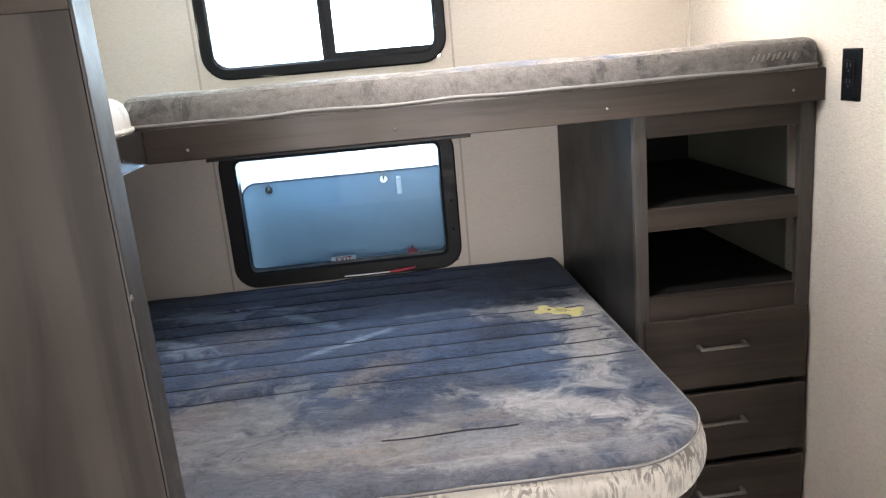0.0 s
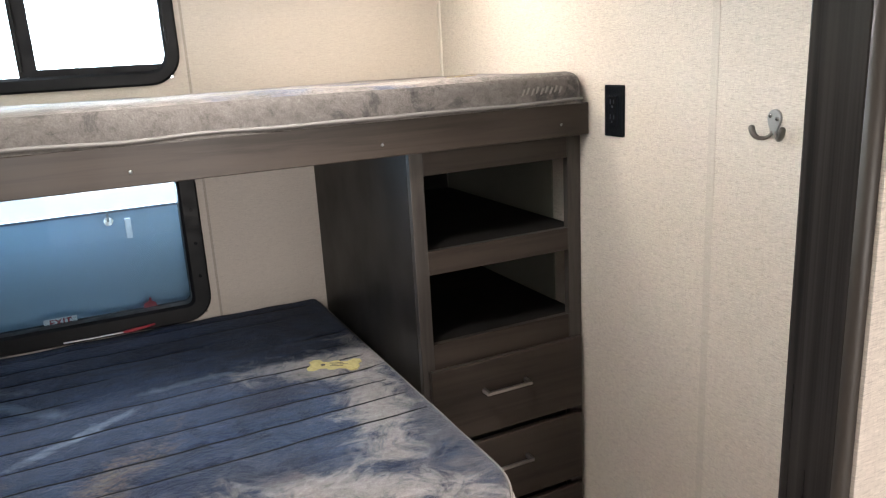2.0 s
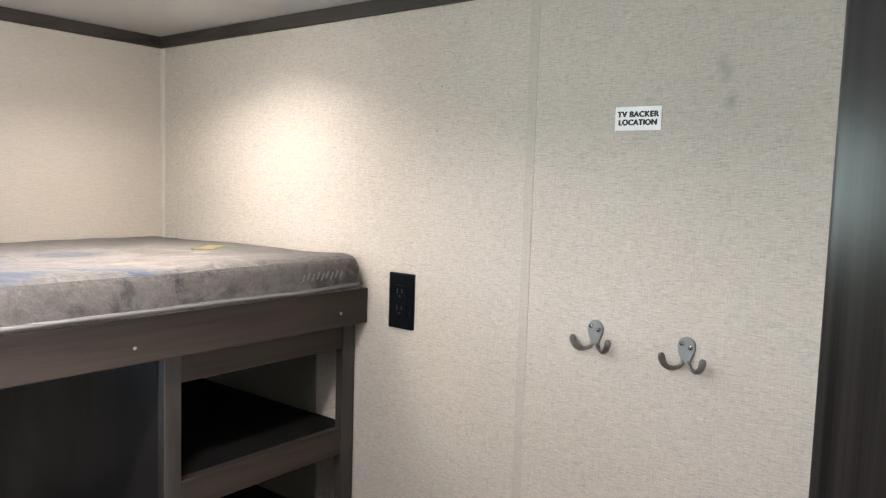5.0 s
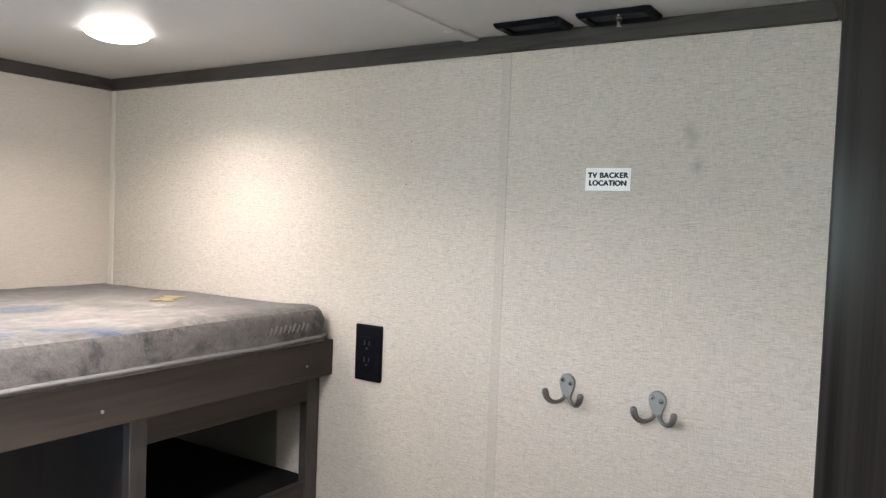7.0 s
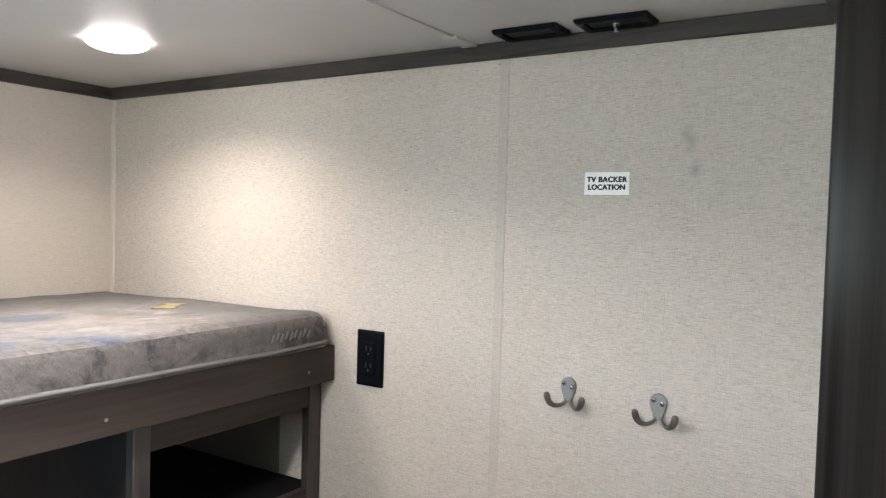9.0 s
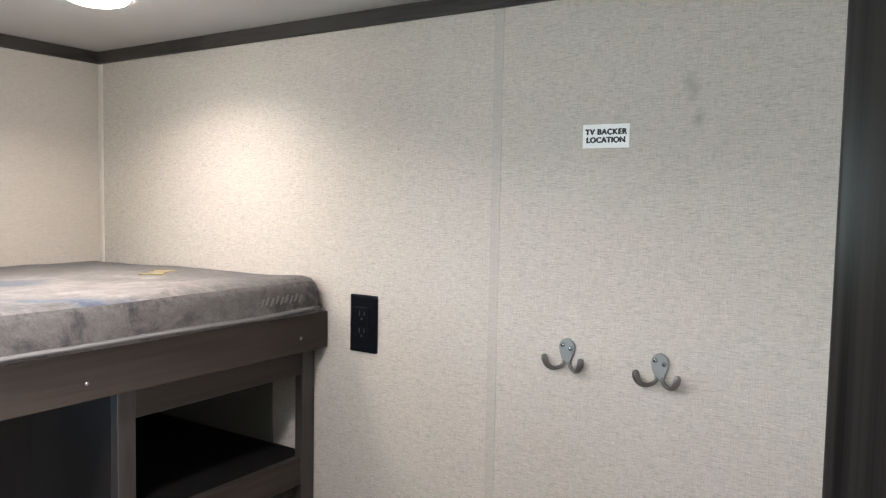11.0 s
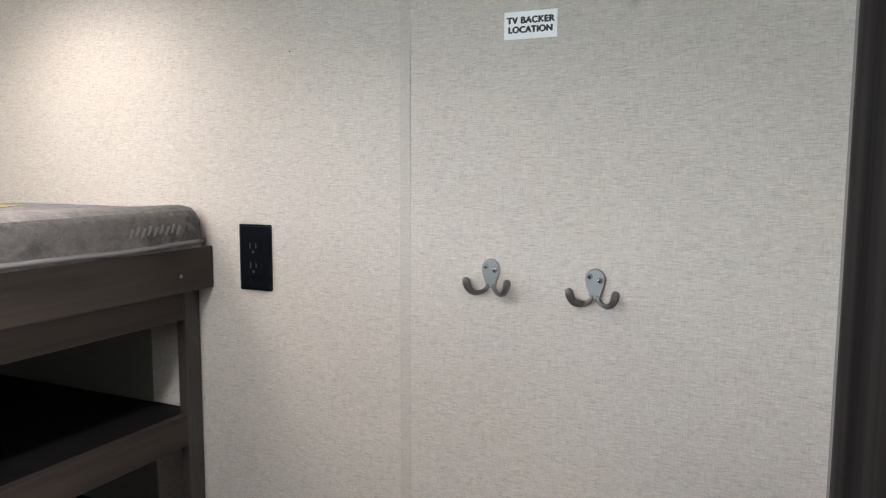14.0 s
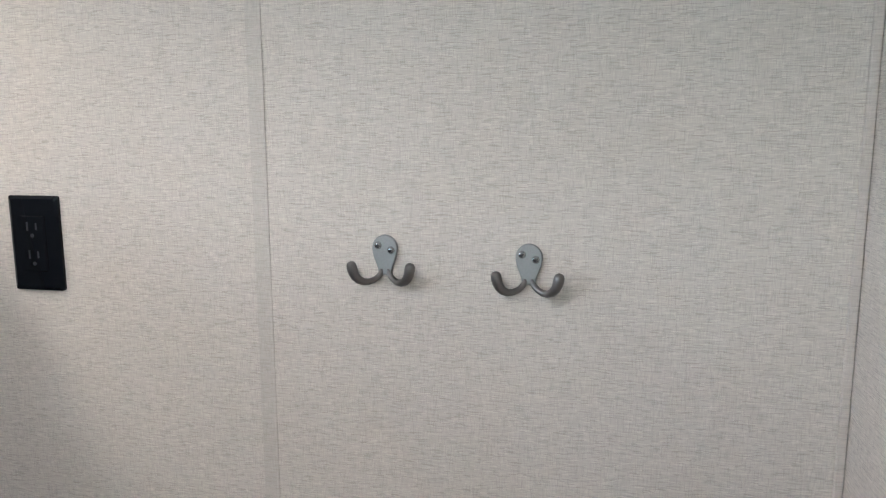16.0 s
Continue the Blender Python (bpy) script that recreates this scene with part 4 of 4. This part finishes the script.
# bone-shaped yellow label sewn on the cover
tagl = thing("mattress_label", (0.45, 1.95, MZ1), "yellow bone-shaped warning label on the mattress", "label")
lobes = ((-58, 6), (-67, 20), (-58, 34), (-42, 34), (-32, 20), (-14, 17), (-6, 25), (8, 26), (16, 18), (32, 20), (44, 34), (60, 33), (67, 20), (58, 5),
         (66, -10), (62, -28), (46, -33), (33, -20), (14, -18), (4, -27), (-10, -26), (-16, -18), (-33, -20), (-44, -33), (-60, -31), (-66, -16))
tag_out = [(u / 1000, v / 1000) for u, v in lobes]
upper_turn = pose(0.900, 2.035, 0, 0, 0, 35)
part("label_tag", slab(tag_out, lambda u, v, d: upper_turn @ Vector((u * 0.75, v * 0.75, d)), 1.4640, 1.4702), m_faded, mattress_up, "faded yellow sewn label")
tag_turn = pose(0.459, 1.950, 0, 0, 0, -27)
tag_z = MZ1 + max(0.005 * noise.noise(Vector((p.x * 3, p.y * 3, 2))) + 0.0028 * noise.noise(Vector((p.x * 11, p.y * 11, 4))) for p in (tag_turn @ Vector((u, v, 0)) for u, v in tag_out)) + 0.0012
tag_face = part("tag_face", slab(tag_out, lambda u, v, d: tag_turn @ Vector((u, v, d)), tag_z - 0.004, tag_z), m_yellow, tagl)
for k, (u, v, w) in enumerate(((-0.004, 0.009, 0.026), (0.004, 0.001, 0.03), (0.0, -0.008, 0.024))):
    part("print_bar", slab([(u - w / 3, v - 0.0014), (u + w, v - 0.0014), (u + w, v + 0.0014), (u - w / 3, v + 0.0014)], lambda a, c, d: tag_turn @ Vector((a, c, d)), tag_z + 0.0001, tag_z + 0.0006), m_ink, tag_face)
part("print_dot", slab([(-0.028 + 0.006 * math.cos(a * 0.63), 0.006 * math.sin(a * 0.63)) for a in range(10)], lambda a, c, d: tag_turn @ Vector((a, c, d)), tag_z + 0.0001, tag_z + 0.0006), m_ink, tag_face)

base_out = [(MX0, MY0 + 0.02), (MX1 - MR, MY0 + 0.02)] + [(MX1 - MR + (MR - 0.02) * math.sin(radians(a)), MY0 + MR - (MR - 0.02) * math.cos(radians(a))) for a in range(6, 91, 7)] + [(MX1 - 0.02, MY1), (MX0, MY1)]
bed_base = thing("bed_base", (-0.35, 1.8, 0), "dark wood-grain bunk base with a rounded corner", "bed base")
part("plinth", slab(base_out, lambda u, v, d: (u, v, d), 0.0, 0.652), m_wood_along, bed_base)
part("top_board", slab([(x, y) for x, y in base_out], lambda u, v, d: (u + (0.012 if u > 0 else 0), v - (0.012 if v < 1.5 else 0), d), 0.6525, MZ0 - 0.0005), m_wood_along, bed_base)


# ---- things on the east wall ----
def wall_plate(y0, y1, z0, z1, bevel, d0, d1):
    """A plate on the east wall with a sloped rim."""
    bm = bmesh.new()
    a, c = rounded_rect(y0, y1, z0, z1, 0.003, 3), rounded_rect(y0 + bevel, y1 - bevel, z0 + bevel, z1 - bevel, 0.002, 3)
    ra = [bm.verts.new((d0, u, v)) for u, v in a]
    rb = [bm.verts.new((d1 + 0.002, u, v)) for u, v in a]
    rc = [bm.verts.new((d1, u, v)) for u, v in c]
    for p, q in ((ra, rb), (rb, rc)):
        for k in range(len(p)):
            j = (k + 1) % len(p)
            bm.faces.new((p[k], p[j], q[j], q[k]))
    bm.faces.new(rc)
    bm.faces.new(ra[::-1])
    return bm


OY, OZ = 1.6175, 1.3835
outlet = thing("wall_outlet", (XE, OY, OZ - 0.058), "black duplex wall outlet with a glossy plate", "outlet")
plate = part("plate", wall_plate(OY - 0.0335, OY + 0.0335, OZ - 0.0575, OZ + 0.0575, 0.004, XE, XE - 0.006), m_black, outlet)
insert = part("insert", wall_plate(OY - 0.0165, OY + 0.0165, OZ - 0.034, OZ + 0.034, 0.0015, XE - 0.0062, XE - 0.0095), m_black, outlet)
for zc in (OZ + 0.017, OZ - 0.017):
    for dy, hh in ((-0.006, 0.0042), (0.006, 0.0052)):
        part("slot", box(XE - 0.0100, XE - 0.0096, OY + dy - 0.0011, OY + dy + 0.0011, zc + 0.001 - hh + 0.003, zc + 0.001 + hh + 0.003), m_ink, insert)
    part("ground_hole", cyl((XE - 0.0098, OY, zc - 0.007), (1, 0, 0), 0.0024, 0.0006, 12), m_ink, insert)

SY0, SY1, SZ0, SZ1 = 1.0885, 1.1665, 1.7205, 1.7585
sticker = thing("wall_sticker", (XE, 1.1275, 1.72), "white paper sticker with black capitals on the wall", "sticker")
paper = part("paper", box(XE - 0.0012, XE - 0.0002, SY0, SY1, SZ0, SZ1), m_paper, sticker)
sticker_turn = Matrix(((0, 0, -1, XE - 0.0015), (-1, 0, 0, 1.1275), (0, 1, 0, 1.7395), (0, 0, 0, 1)))
letters("TV BACKER", 0.0122, sticker_turn @ Matrix.Translation((0, 0.0064, 0)), m_ink, paper, spacing=1.12, bold=0.0009)
letters("LOCATION", 0.0122, sticker_turn @ Matrix.Translation((0, -0.0066, 0)), m_ink, paper, spacing=1.06, bold=0.0009)


def coat_hook(y, z):
    """A double coat hook: drop-shaped cast plate whose foot forks into two upturned arms, and two screws."""
    h = thing("coat_hook", (XE, y, z), "brushed nickel double coat hook screwed to the wall", "coat hook", "coat hooks on the wall")
    out = [(0.0142 * math.cos(radians(a)), 0.0152 * math.sin(radians(a))) for a in range(-20, 201, 8)]
    left = ((-0.0128, -0.0085), (-0.0110, -0.0135), (-0.0090, -0.0185), (-0.0078, -0.0225), (-0.0074, -0.0262), (-0.0084, -0.0302), (-0.0066, -0.0316), (-0.0034, -0.0298))
    out += list(left) + [(0.0, -0.0286)] + [(-u, v) for u, v in left[::-1]]
    bm = bmesh.new()
    rings = []
    for f, d in ((1.0, 0.0), (1.0, 0.0032), (0.97, 0.0043), (0.93, 0.0047)):
        rings.append([bm.verts.new((XE - d, y - u * f, z - 0.008 + (v + 0.008) * f)) for u, v in out])
    for ra, rb in zip(rings, rings[1:]):
        for k in range(len(ra)):
            j = (k + 1) % len(ra)
            bm.faces.new((ra[k], ra[j], rb[j], rb[k]))
    bm.faces.new(rings[-1])
    bm.faces.new(rings[0][::-1])
    part("back_plate", bm, m_nickel, h)
    for side in (-1, 1):
        course = ((0.0036, -0.0225, 0.0024, 0.0026), (0.0044, -0.0265, 0.0030, 0.0031), (0.0066, -0.0302, 0.0042, 0.0033), (0.0104, -0.0334, 0.0066, 0.0033),
                  (0.0155, -0.0354, 0.0104, 0.0036), (0.0210, -0.0352, 0.0140, 0.0041), (0.0258, -0.0326, 0.0170, 0.0047), (0.0291, -0.0285, 0.0189, 0.0052),
                  (0.0310, -0.0240, 0.0200, 0.0056), (0.0320, -0.0196, 0.0206, 0.0058), (0.0325, -0.0160, 0.0210, 0.0055), (0.0328, -0.0136, 0.0212, 0.0045), (0.0329, -0.0122, 0.0213, 0.0028), (0.0330, -0.0117, 0.0213, 0.0010))
        arm = add_tube(bmesh.new(), [(XE - d, y - side * u, z + v) for u, v, d, r in course], [r for u, v, d, r in course], 16)
        part("arm", arm, m_bronze, h, "curved satin metal arm with a rounded tip", smooth=True)
    for u, v in ((-0.0072, 0.0038), (0.0072, -0.0012)):
        sc = part("screw", add_ball(bmesh.new(), (XE - 0.0046, y - u, z + v), (0.0026, 0.0041, 0.0041), 14), m_hook_screw, h, "steel cross-head screw", smooth=True)
        bm = box(XE - 0.0075, XE - 0.0066, y - u - 0.0020, y - u + 0.0020, z + v - 0.0006, z + v + 0.0006)
        add_box(bm, XE - 0.0076, XE - 0.0066, y - u - 0.0006, y - u + 0.0006, z + v - 0.0020, z + v + 0.0020)
        part("recess", bm, m_black_dull, sc)
    return h


coat_hook(1.1825, 1.3895)
coat_hook(1.0260, 1.3840)

# ---- ceiling fittings ----
def dome_light(x, y, r, words):
    lamp = thing("ceiling_light", (x, y, CEIL), words, "ceiling light", "round ceiling lights")
    part("base_ring", cyl((x, y, CEIL - 0.0015), (0, 0, 1), r * 0.92, 0.003, 40, r * 0.92), m_white, lamp)
    part("lens", add_ball(bmesh.new(), (x, y, CEIL - 0.003), (r, r, 0.017), 32), m_lens, lamp, "glowing diffuser", smooth=True)


dome_light(*LAMPS[0][:3], "small round white ceiling light above the bunk, switched on")
dome_light(*LAMPS[1][:3], "small round white ceiling light near the doorway, switched on")

for k, (y0, y1) in enumerate(((1.190, 1.310), (1.041, 1.162))):
    v = thing("ceiling_port", (1.012, (y0 + y1) / 2, CEIL), "square black ceiling plate with a recessed cable port" if k else "square black ceiling plate with a recess", "ceiling plate", "black plates in the ceiling")
    x0, x1 = 0.979, 1.048
    bm = bmesh.new()

    def flat(u, w, d):
        return (u, w, d)

    o, i = rounded_rect(x0, x1, y0, y1, 0.006, 4), rounded_rect(x0 + 0.012, x1 - 0.012, y0 + 0.014, y1 - 0.014, 0.003, 4)
    o2 = rounded_rect(x0 + 0.004, x1 - 0.004, y0 + 0.004, y1 - 0.004, 0.005, 4)
    ring_solid(bm, ((o, CEIL - 0.0005), (o, CEIL - 0.003), (o2, CEIL - 0.008), (i, CEIL - 0.007), (i, CEIL - 0.0005)), flat)
    part("frame", bm, m_black, v)
    part("recess", slab(rounded_rect(x0 + 0.0125, x1 - 0.0125, y0 + 0.0145, y1 - 0.0145, 0.003, 4), flat, CEIL - 0.0025, CEIL - 0.0006), m_black_dull, v)
    if k:
        s = part("connector", cyl((1.012, 1.100, CEIL - 0.010), (0, 0, 1), 0.0045, 0.018, 14), m_screw, v, "bright threaded connector")
        part("nut", cyl((1.012, 1.100, CEIL - 0.005), (0, 0, 1), 0.0075, 0.004, 6), m_screw, s)

# ---- at the doorway, hall side ----
bumper = thing("wall_bumper", (0.680, PY0, 1.27), "round black rubber bumper on the partition wall", "door bumper")
part("flange", cyl((0.680, PY0 - 0.004, 1.27), (0, 1, 0), 0.038, 0.008, 32), m_black_dull, bumper)
part("dome", add_ball(bmesh.new(), (0.680, PY0 - 0.008, 1.27), (0.033, 0.022, 0.033), 24), m_black_dull, bumper, smooth=True)

latch = thing("door_latch", (-0.275, 0.72, 1.56), "brown latch plate with a pale plastic lever on the partition", "latch")
part("plate", box(-0.300, -0.242, 0.7165, 0.7212, 1.566, 1.640, 0.001), m_wood_along, latch)
part("keeper", box(-0.286, -0.240, 0.706, 0.7162, 1.590, 1.634, 0.003), m_wood_along, latch)
part("lever", box(-0.362, -0.302, 0.704, 0.7212, 1.584, 1.622, 0.004), m_white, latch, "pale plastic lever")
